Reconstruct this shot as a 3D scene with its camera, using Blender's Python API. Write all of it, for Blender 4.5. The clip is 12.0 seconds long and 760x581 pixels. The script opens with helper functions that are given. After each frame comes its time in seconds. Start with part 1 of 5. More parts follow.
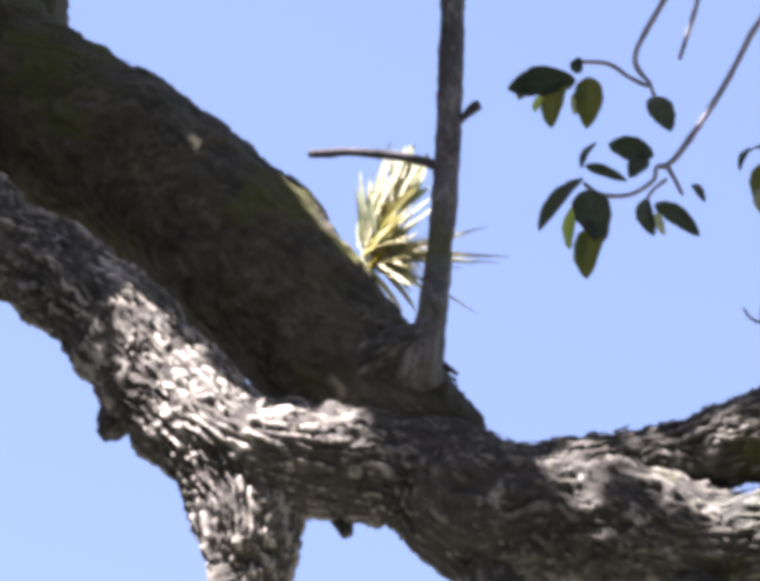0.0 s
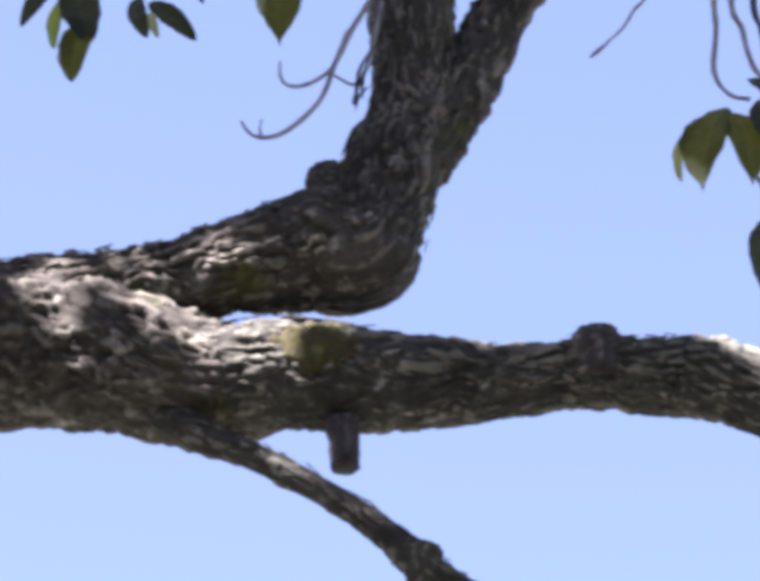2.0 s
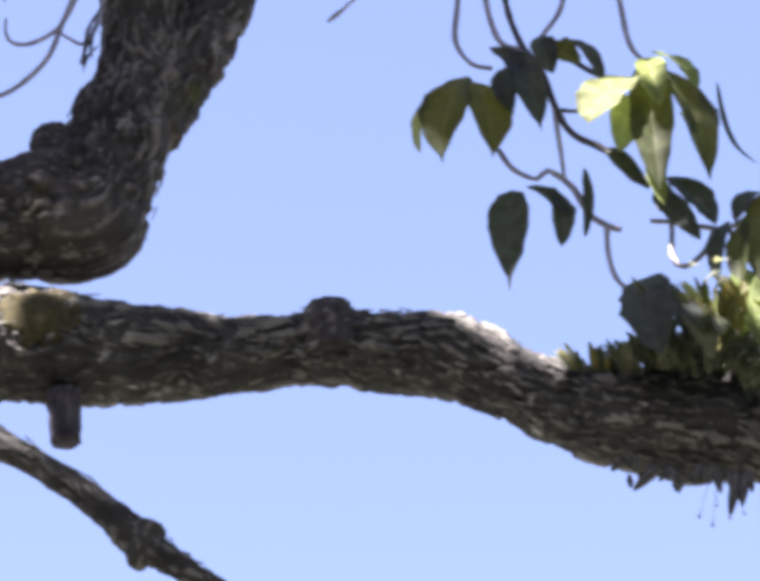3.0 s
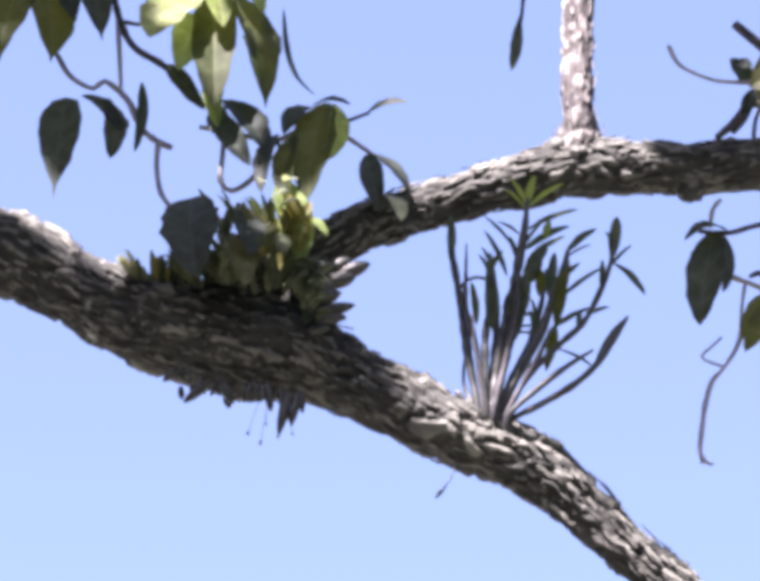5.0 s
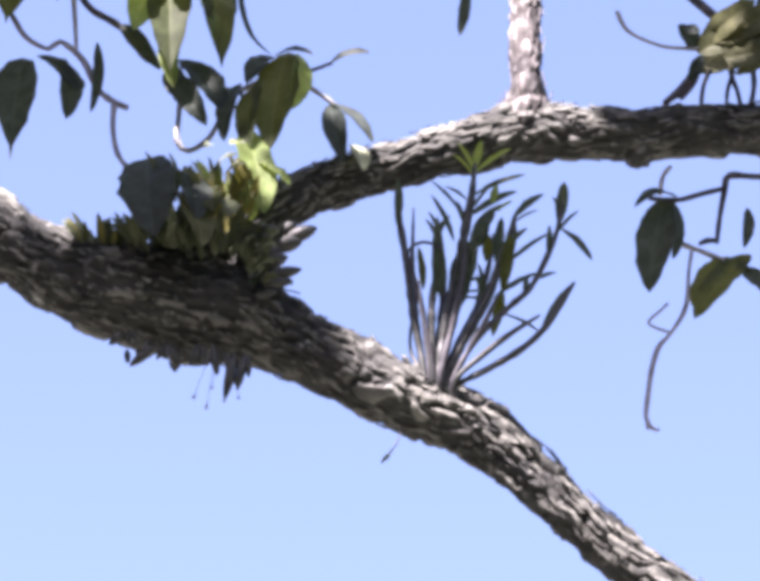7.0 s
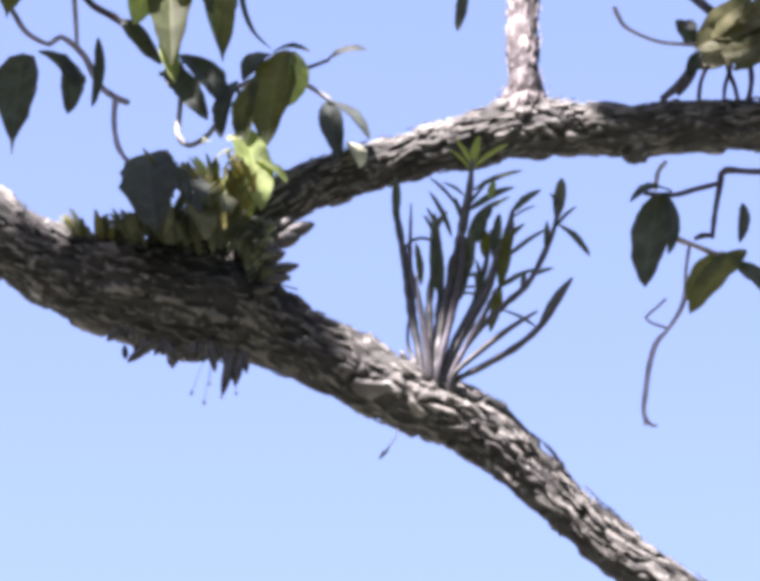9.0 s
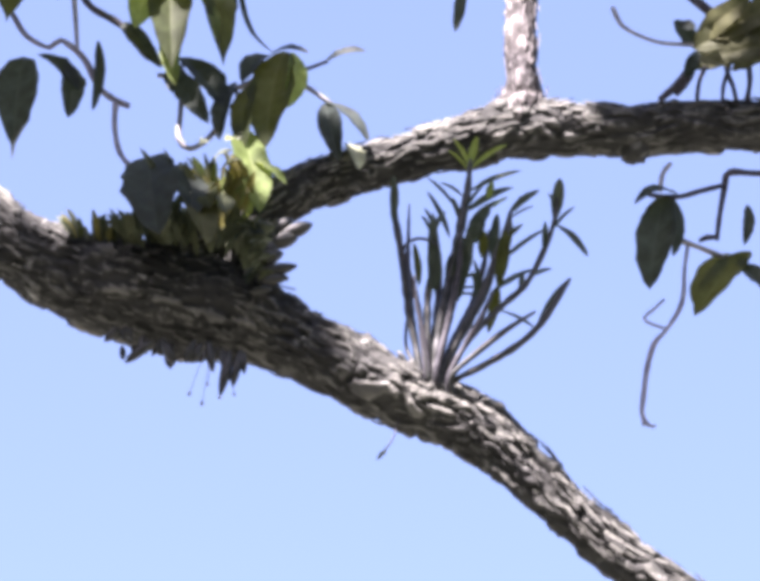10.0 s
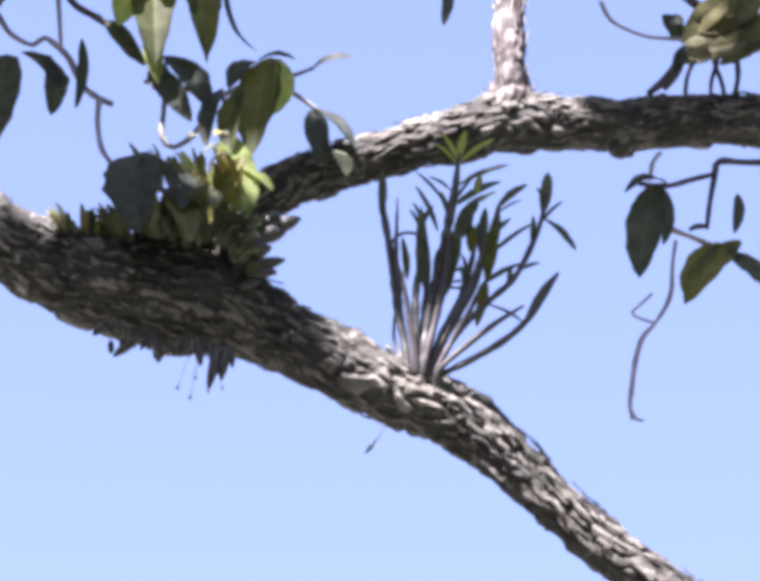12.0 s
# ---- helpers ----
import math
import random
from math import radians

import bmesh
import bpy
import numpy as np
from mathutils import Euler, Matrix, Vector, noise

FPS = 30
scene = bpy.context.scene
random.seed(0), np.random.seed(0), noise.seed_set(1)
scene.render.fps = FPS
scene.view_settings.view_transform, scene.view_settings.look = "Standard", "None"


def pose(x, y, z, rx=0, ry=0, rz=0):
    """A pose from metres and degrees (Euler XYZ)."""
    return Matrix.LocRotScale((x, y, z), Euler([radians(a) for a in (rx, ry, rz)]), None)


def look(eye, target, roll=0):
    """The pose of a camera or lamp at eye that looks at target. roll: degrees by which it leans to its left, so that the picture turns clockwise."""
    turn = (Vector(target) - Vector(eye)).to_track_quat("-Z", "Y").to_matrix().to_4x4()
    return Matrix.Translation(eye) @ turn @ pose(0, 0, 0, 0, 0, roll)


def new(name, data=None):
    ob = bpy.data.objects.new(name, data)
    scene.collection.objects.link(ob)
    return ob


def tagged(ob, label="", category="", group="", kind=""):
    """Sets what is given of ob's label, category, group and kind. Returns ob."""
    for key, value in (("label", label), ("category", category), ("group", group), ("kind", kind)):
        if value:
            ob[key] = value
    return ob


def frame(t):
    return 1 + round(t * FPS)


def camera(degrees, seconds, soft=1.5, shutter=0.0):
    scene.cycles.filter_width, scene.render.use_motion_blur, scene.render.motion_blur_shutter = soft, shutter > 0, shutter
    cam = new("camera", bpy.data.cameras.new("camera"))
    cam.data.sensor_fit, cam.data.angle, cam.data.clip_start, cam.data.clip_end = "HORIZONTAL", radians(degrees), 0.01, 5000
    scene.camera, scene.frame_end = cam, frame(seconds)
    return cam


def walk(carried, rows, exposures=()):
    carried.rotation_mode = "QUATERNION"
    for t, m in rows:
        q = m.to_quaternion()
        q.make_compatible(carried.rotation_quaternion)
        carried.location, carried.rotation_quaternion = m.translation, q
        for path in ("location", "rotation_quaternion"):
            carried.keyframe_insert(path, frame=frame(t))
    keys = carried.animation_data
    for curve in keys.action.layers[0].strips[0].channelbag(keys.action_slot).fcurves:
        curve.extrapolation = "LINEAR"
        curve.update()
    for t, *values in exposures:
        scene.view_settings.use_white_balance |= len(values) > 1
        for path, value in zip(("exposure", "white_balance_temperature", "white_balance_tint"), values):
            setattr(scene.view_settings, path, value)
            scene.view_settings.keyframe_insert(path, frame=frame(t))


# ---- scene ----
cam = camera(10.0, 12.0, soft=5.2, shutter=0.3)
walk(cam, [
    (0.0, look((0.1919, -0.6827, 1.1097), (-1.1434, 4.0685, 4.5219), 2.787)),
    (0.5, look((0.1410, -0.5693, 1.2095), (-1.0595, 4.2786, 4.5347), 2.302)),
    (1.0, look((0.0959, -0.4530, 1.3006), (-0.9479, 4.4762, 4.5586), 1.561)),
    (1.5, look((0.0565, -0.3416, 1.3807), (-0.7711, 4.6595, 4.5908), 0.740)),
    (2.0, look((0.0260, -0.2189, 1.4613), (-0.5720, 4.8237, 4.6573), 0.180)),
    (2.5, look((0.0090, -0.1124, 1.5295), (-0.3952, 4.9588, 4.7106), -0.485)),
    (3.0, look((0.0013, -0.0307, 1.5810), (-0.2186, 5.0655, 4.7401), -0.977)),
    (3.5, look((0.0001, -0.0416, 1.5745), (-0.0081, 5.0740, 4.7100), -1.382)),
    (3.7, look((-0.0005, -0.0356, 1.5783), (0.0718, 5.0865, 4.7022), -1.726)),
    (4.5, look((-0.0010, -0.0171, 1.5897), (0.3062, 5.1242, 4.6674), -0.750)),
    (5.3, look((-0.0005, -0.0061, 1.5964), (0.4174, 5.1556, 4.6267), -0.001)),
    (5.5, look((-0.0004, -0.0051, 1.5970), (0.4357, 5.1604, 4.6183), -0.101)),
    (6.0, look((-0.0009, -0.0105, 1.5939), (0.4547, 5.1609, 4.6022), -0.122)),
    (6.5, look((-0.0007, -0.0076, 1.5956), (0.4617, 5.1623, 4.6052), -0.177)),
    (7.0, look((-0.0005, -0.0058, 1.5966), (0.4602, 5.1674, 4.6009), -0.190)),
    (9.0, look((-0.0005, -0.0059, 1.5966), (0.4637, 5.1699, 4.5960), -0.253)),
    (9.5, look((-0.0000, -0.0002, 1.5999), (0.4632, 5.1744, 4.6014), -0.225)),
    (10.0, look((0.0000, 0.0000, 1.6000), (0.4670, 5.1752, 4.5999), -0.265)),
    (10.5, look((-0.0003, -0.0032, 1.5982), (0.4731, 5.1711, 4.5987), -0.335)),
    (11.0, look((-0.0005, -0.0050, 1.5971), (0.4813, 5.1685, 4.5976), -0.366)),
    (11.5, look((-0.0006, -0.0069, 1.5960), (0.4820, 5.1666, 4.5963), -0.398)),
    (12.0, look((-0.0001, -0.0015, 1.5992), (0.4834, 5.1764, 4.5919), -0.326)),
], ((0.0, 2.95, 6580, 26), (2.0, 2.95, 6580, 28), (5.0, 2.95, 6440, 33), (12.0, 2.95, 6440, 33)))

# ---- light: high sun, clear sky ----
SUN_DIR = Vector((-0.31, -0.46, 0.83)).normalized()
world = bpy.data.worlds.new("sky")
scene.world = world
world.use_nodes = True
wn = world.node_tree.nodes
sky = wn.new("ShaderNodeTexSky")
sky.sky_type = "NISHITA"
sky.sun_disc = False
sky.sun_elevation = math.asin(SUN_DIR.z)
sky.sun_rotation = math.atan2(SUN_DIR.x, SUN_DIR.y)
sky.air_density, sky.dust_density, sky.ozone_density = 1.0, 1.6, 1.0
wn["Background"].inputs["Strength"].default_value = 0.05
world.node_tree.links.new(sky.outputs[0], wn["Background"].inputs["Color"])
sun = new("sun", bpy.data.lights.new("sun", "SUN"))
sun.data.energy, sun.data.angle, sun.data.color = 5.0, radians(0.5), (1.0, 0.97, 0.92)
sun.matrix_world = look((0, 0, 12), Vector((0, 0, 12)) - SUN_DIR)


# ---- materials ----
def node(nt, kind, **values):
    n = nt.nodes.new(kind)
    for k, v in values.items():
        n.inputs[k.replace("_", " ")].default_value = v
    return n


def ramp(nt, source, stops):
    r = nt.nodes.new("ShaderNodeValToRGB")
    while len(r.color_ramp.elements) < len(stops):
        r.color_ramp.elements.new(0.5)
    for e, (at, c) in zip(r.color_ramp.elements, stops):
        e.position, e.color = at, (*c, 1)
    nt.links.new(source, r.inputs[0])
    return r.outputs[0]


def mixed(nt, factor, a, b, how="MIX"):
    m = nt.nodes.new("ShaderNodeMix")
    m.data_type, m.blend_type = "RGBA", how
    for sock, v in ((m.inputs[0], factor), (m.inputs[6], a), (m.inputs[7], b)):
        if isinstance(v, bpy.types.NodeSocket):
            nt.links.new(v, sock)
        else:
            sock.default_value = v if isinstance(v, float) else (*v, 1)
    return m.outputs[2]


def material(name):
    m = bpy.data.materials.new(name)
    m.use_nodes = True
    nt = m.node_tree
    return m, nt, nt.nodes["Principled BSDF"]


def bark(name, dark, mid, pale, lichen, amount, moss=0.0, scale=1.0):
    """Rough bark: colour from cracks to plate tops, lichen crusts and moss films in patches."""
    m, nt, b = material(name)
    co = nt.nodes.new("ShaderNodeTexCoord").outputs["Object"]

    def tex(s, detail, rough=0.6):
        n = node(nt, "ShaderNodeTexNoise", Scale=s * scale, Detail=detail, Roughness=rough)
        nt.links.new(co, n.inputs["Vector"])
        return n.outputs["Fac"]

    plate = nt.nodes.new("ShaderNodeAttribute")
    plate.attribute_name = "plate"
    grain = tex(90, 6)
    add = nt.nodes.new("ShaderNodeMath")
    add.operation = "MULTIPLY_ADD"
    nt.links.new(grain, add.inputs[0])
    add.inputs[1].default_value = 0.75
    nt.links.new(plate.outputs["Fac"], add.inputs[2])
    col = ramp(nt, add.outputs[0], [(0.30, dark), (0.75, mid), (1.15 / 1.2, pale)])
    stain = ramp(nt, tex(11, 3), [(0.35, (0.62, 0.6, 0.6)), (0.65, (1.15, 1.1, 1.05))])
    col = mixed(nt, 1.0, col, stain, "MULTIPLY")
    spots = ramp(nt, tex(21, 5, 0.65), [(0.60 - amount, (0, 0, 0)), (0.74 - amount, (1, 1, 1))])
    col = mixed(nt, spots, col, lichen)
    if moss:
        film = ramp(nt, tex(7, 4), [(0.60 - moss, (0, 0, 0)), (0.75 - moss, (0.8, 0.8, 0.8))])
        col = mixed(nt, film, col, (0.075, 0.085, 0.02))
    nt.links.new(col, b.inputs["Base Color"])
    b.inputs["Roughness"].default_value = 0.9
    b.inputs["Specular IOR Level"].default_value = 0.25
    bump = node(nt, "ShaderNodeBump", Strength=0.9, Distance=0.004)
    nt.links.new(tex(160, 5, 0.7), bump.inputs["Height"])
    nt.links.new(bump.outputs[0], b.inputs["Normal"])
    return m


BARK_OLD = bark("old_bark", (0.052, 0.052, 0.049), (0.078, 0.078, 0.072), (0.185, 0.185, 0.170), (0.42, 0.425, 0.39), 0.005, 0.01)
# paler copy of the limb bark, with sunlight put into its colour
BARK_LIT = bark("sunlit_fissured_bark", (0.044, 0.044, 0.040), (0.110, 0.109, 0.099), (0.38, 0.38, 0.345), (0.56, 0.565, 0.52), 0.0)
BARK_LIMB = bark("limb_bark", (0.047, 0.051, 0.048), (0.063, 0.068, 0.062), (0.180, 0.192, 0.172), (0.48, 0.495, 0.45), -0.005)
BARK_PALE = bark("pale_bark", (0.04, 0.038, 0.038), (0.11, 0.108, 0.105), (0.32, 0.315, 0.305), (0.50, 0.495, 0.48), 0.03)
BARK_STEM = bark("stem_bark", (0.085, 0.086, 0.090), (0.15, 0.151, 0.156), (0.23, 0.231, 0.236), (0.28, 0.28, 0.285), 0.03, 0.05)
BARK_MOSS = bark("mossy_bark", (0.054, 0.052, 0.040), (0.078, 0.075, 0.056), (0.105, 0.10, 0.076), (0.13, 0.125, 0.095), -0.04, 0.09)
BARK_TWIG = bark("twig_bark", (0.036, 0.036, 0.046), (0.072, 0.072, 0.086), (0.13, 0.13, 0.148), (0.18, 0.18, 0.2), 0.0, 0.0, 2.0)
DRY_TWIG = bark("dry_twig", (0.24, 0.25, 0.33), (0.36, 0.37, 0.46), (0.46, 0.47, 0.55), (0.55, 0.56, 0.62), 0.03, 0.0, 2.0)


def foliage(name, top, vein, through_colour, share, gloss=0.62):
    """A leaf: blotched blade, paler veins, a soft shine, and light that comes through it."""
    m, nt, b = material(name)
    co = nt.nodes.new("ShaderNodeTexCoord").outputs["Object"]
    n = node(nt, "ShaderNodeTexNoise", Scale=55.0, Detail=4.0)
    nt.links.new(co, n.inputs["Vector"])
    fine = node(nt, "ShaderNodeTexNoise", Scale=420.0, Detail=3.0)
    nt.links.new(co, fine.inputs["Vector"])
    rib = nt.nodes.new("ShaderNodeAttribute")
    rib.attribute_name = "rib"
    low = tuple(c * 0.6 for c in top)
    high = tuple(c * 1.5 for c in top)
    col = ramp(nt, n.outputs["Fac"], [(0.33, low), (0.55, top), (0.72, high)])
    col = mixed(nt, rib.outputs["Fac"], col, vein)
    info = nt.nodes.new("ShaderNodeObjectInfo")
    tone = ramp(nt, info.outputs["Random"], [(0.0, (0.75, 0.8, 0.8)), (1.0, (1.25, 1.2, 1.1))])
    col = mixed(nt, 1.0, col, tone, "MULTIPLY")
    nt.links.new(col, b.inputs["Base Color"])
    b.inputs["Roughness"].default_value = gloss
    b.inputs["Specular IOR Level"].default_value = 0.16
    bump = node(nt, "ShaderNodeBump", Strength=0.35, Distance=0.001)
    nt.links.new(fine.outputs["Fac"], bump.inputs["Height"])
    nt.links.new(bump.outputs[0], b.inputs["Normal"])
    t = node(nt, "ShaderNodeBsdfTranslucent")
    nt.links.new(mixed(nt, 0.35, through_colour, col), t.inputs["Color"])
    mix = nt.nodes.new("ShaderNodeMixShader")
    mix.inputs[0].default_value = share
    nt.links.new(b.outputs[0], mix.inputs[1])
    nt.links.new(t.outputs[0], mix.inputs[2])
    nt.links.new(mix.outputs[0], nt.nodes["Material Output"].inputs["Surface"])
    return m


# dark and bright copies of one leaf: shade and sun put into colour
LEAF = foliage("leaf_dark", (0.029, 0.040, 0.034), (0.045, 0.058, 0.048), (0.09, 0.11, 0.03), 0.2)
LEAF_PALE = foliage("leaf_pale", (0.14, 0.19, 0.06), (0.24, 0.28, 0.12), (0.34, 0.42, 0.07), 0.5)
LEAF_SUNLIT = foliage("leaf_sunlit", (0.19, 0.225, 0.095), (0.25, 0.285, 0.13), (0.36, 0.38, 0.12), 0.45)
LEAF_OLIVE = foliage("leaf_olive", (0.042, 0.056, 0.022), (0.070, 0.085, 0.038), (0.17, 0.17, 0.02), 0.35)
CANE_LEAF = foliage("cane_leaf", (0.064, 0.082, 0.062), (0.09, 0.11, 0.08), (0.12, 0.15, 0.05), 0.2)
SPIKE_PALE = foliage("spike_pale", (0.42, 0.42, 0.31), (0.48, 0.48, 0.36), (0.5, 0.45, 0.16), 0.35)
SPIKE_YELLOW = foliage("spike_yellow", (0.30, 0.28, 0.055), (0.38, 0.35, 0.13), (0.5, 0.45, 0.04), 0.4)
LEAF_TUFT = foliage("leaf_tuft", (0.090, 0.096, 0.044), (0.12, 0.125, 0.06), (0.18, 0.18, 0.05), 0.3)
# grey-green leaf colour, used for painted glints as well
PALE_GLINT_LEAF = foliage("leaf_grey_green_glint", (0.28, 0.31, 0.22), (0.36, 0.38, 0.28), (0.36, 0.4, 0.14), 0.35)
STRAP = foliage("strap_leaf", (0.110, 0.130, 0.080), (0.12, 0.135, 0.085), (0.18, 0.19, 0.06), 0.28)
STRAP_GOLD = foliage("strap_gold", (0.16, 0.15, 0.045), (0.22, 0.21, 0.09), (0.36, 0.33, 0.06), 0.35)


def plain(name, low, high, rough, scale=60.0):
    m, nt, b = material(name)
    co = nt.nodes.new("ShaderNodeTexCoord").outputs["Object"]
    n = node(nt, "ShaderNodeTexNoise", Scale=scale, Detail=6.0)
    nt.links.new(co, n.inputs["Vector"])
    nt.links.new(ramp(nt, n.outputs["Fac"], [(0.3, low), (0.7, high)]), b.inputs["Base Color"])
    b.inputs["Roughness"].default_value = rough
    bump = node(nt, "ShaderNodeBump", Strength=0.4, Distance=0.002)
    nt.links.new(n.outputs["Fac"], bump.inputs["Height"])
    nt.links.new(bump.outputs[0], b.inputs["Normal"])
    return m


CANE = plain("cane", (0.028, 0.028, 0.034), (0.062, 0.061, 0.067), 0.6, 150.0)
CANE_GREEN = plain("cane_green", (0.024, 0.028, 0.026), (0.048, 0.053, 0.045), 0.5, 150.0)
BULB = plain("bulb", (0.024, 0.027, 0.022), (0.052, 0.055, 0.044), 0.5, 80.0)
PALE_STEM = plain("pale_stem", (0.2, 0.2, 0.19), (0.38, 0.38, 0.36), 0.5, 90.0)
MOSS = plain("moss", (0.026, 0.025, 0.008), (0.062, 0.056, 0.018), 0.95, 90.0)
SHADE_WOODS = plain("shade_woods", (0.030, 0.036, 0.026), (0.075, 0.083, 0.060), 0.8, 3.0)
GRASS = plain("undergrowth", (0.055, 0.058, 0.048), (0.110, 0.113, 0.092), 0.95, 0.8)


# ---- builders ----
def part(name, verts, faces, mat, parent, label="", attribute=None, smooth=True):
    """One mesh object under a thing; coordinates are given in the world."""
    me = bpy.data.meshes.new(name)
    base = parent.matrix_world.translation if parent else Vector()
    p = parent
    while p and p.parent:
        p = p.parent
    base = Vector(p.location) if p else Vector()
    v = np.asarray(verts, dtype=float) - np.array(base)
    me.from_pydata(v.tolist(), [], faces)
    if smooth:
        me.polygons.foreach_set("use_smooth", [True] * len(me.polygons))
    if attribute:
        a = me.attributes.new(attribute[0], "FLOAT", "POINT")
        a.data.foreach_set("value", np.asarray(attribute[1], dtype=np.float32))
    me.materials.append(mat)
    me.update()
    ob = new(name, me)
    ob.parent = parent
    if label:
        tagged(ob, label)
    return ob


def thing(name, at, label, category, group=""):
    e = new(name)
    e.location = at
    e.empty_display_size = 0.05
    return tagged(e, label, category, group)


def spline(points, step):
    """Points (x, y, z, r) along a smooth curve through the given ones, about step metres apart."""
    p = np.array(points, dtype=float)
    p = np.vstack([2 * p[0] - p[1], p, 2 * p[-1] - p[-2]])
    out = []
    for i in range(1, len(p) - 2):
        a, b, c, d = p[i - 1:i + 3]
        n = max(2, int(np.linalg.norm((c - b)[:3]) / step))
        for t in np.arange(n) / n:
            out.append(0.5 * (2 * b + (c - a) * t + (2 * a - 5 * b + 4 * c - d) * t ** 2 + (3 * b - a - 3 * c + d) * t ** 3))
    out.append(p[-2])
    out = np.array(out)
    out[:, 3] = np.maximum(out[:, 3], 0.0004)
    return out


def frames_along(c):
    d = np.gradient(c[:, :3], axis=0)
    d /= np.linalg.norm(d, axis=1)[:, None] + 1e-12
    u = np.cross(d[0], (0.0, 1.0, 0.0))
    if np.linalg.norm(u) < 1e-3:
        u = np.cross(d[0], (1.0, 0.0, 0.0))
    us = []
    for k in d:
        u = u - k * u.dot(k)
        u = u / np.linalg.norm(u)
        us.append(u)
    us = np.array(us)
    return d, us, np.cross(d, us)


def ring_faces(rows, sides):
    f = []
    for i in range(rows - 1):
        a, b = i * sides, (i + 1) * sides
        for j in range(sides):
            k = (j + 1) % sides
            f.append((a + j, a + k, b + k, b + j))
    f.append(tuple(range(sides - 1, -1, -1)))
    f.append(tuple((rows - 1) * sides + j for j in range(sides)))
    return f


def tube(name, points, mat, parent, sides=8, step=0.012, label="", bumpy=0.0, seed=0.0):
    c = spline(points, step)
    d, u, w = frames_along(c)
    ang = np.arange(sides) * 2 * math.pi / sides
    r = c[:, 3].copy()
    if bumpy:
        r *= [1 + bumpy * noise.noise(Vector((x * 70 + seed, y * 70, z * 70))) for x, y, z, _ in c]
    v = c[:, None, :3] + r[:, None, None] * (np.cos(ang)[None, :, None] * u[:, None] + np.sin(ang)[None, :, None] * w[:, None])
    v = v.reshape(-1, 3)
    return part(name, v, ring_faces(len(c), sides), mat, parent, label, ("plate", np.full(len(v), 0.45)))


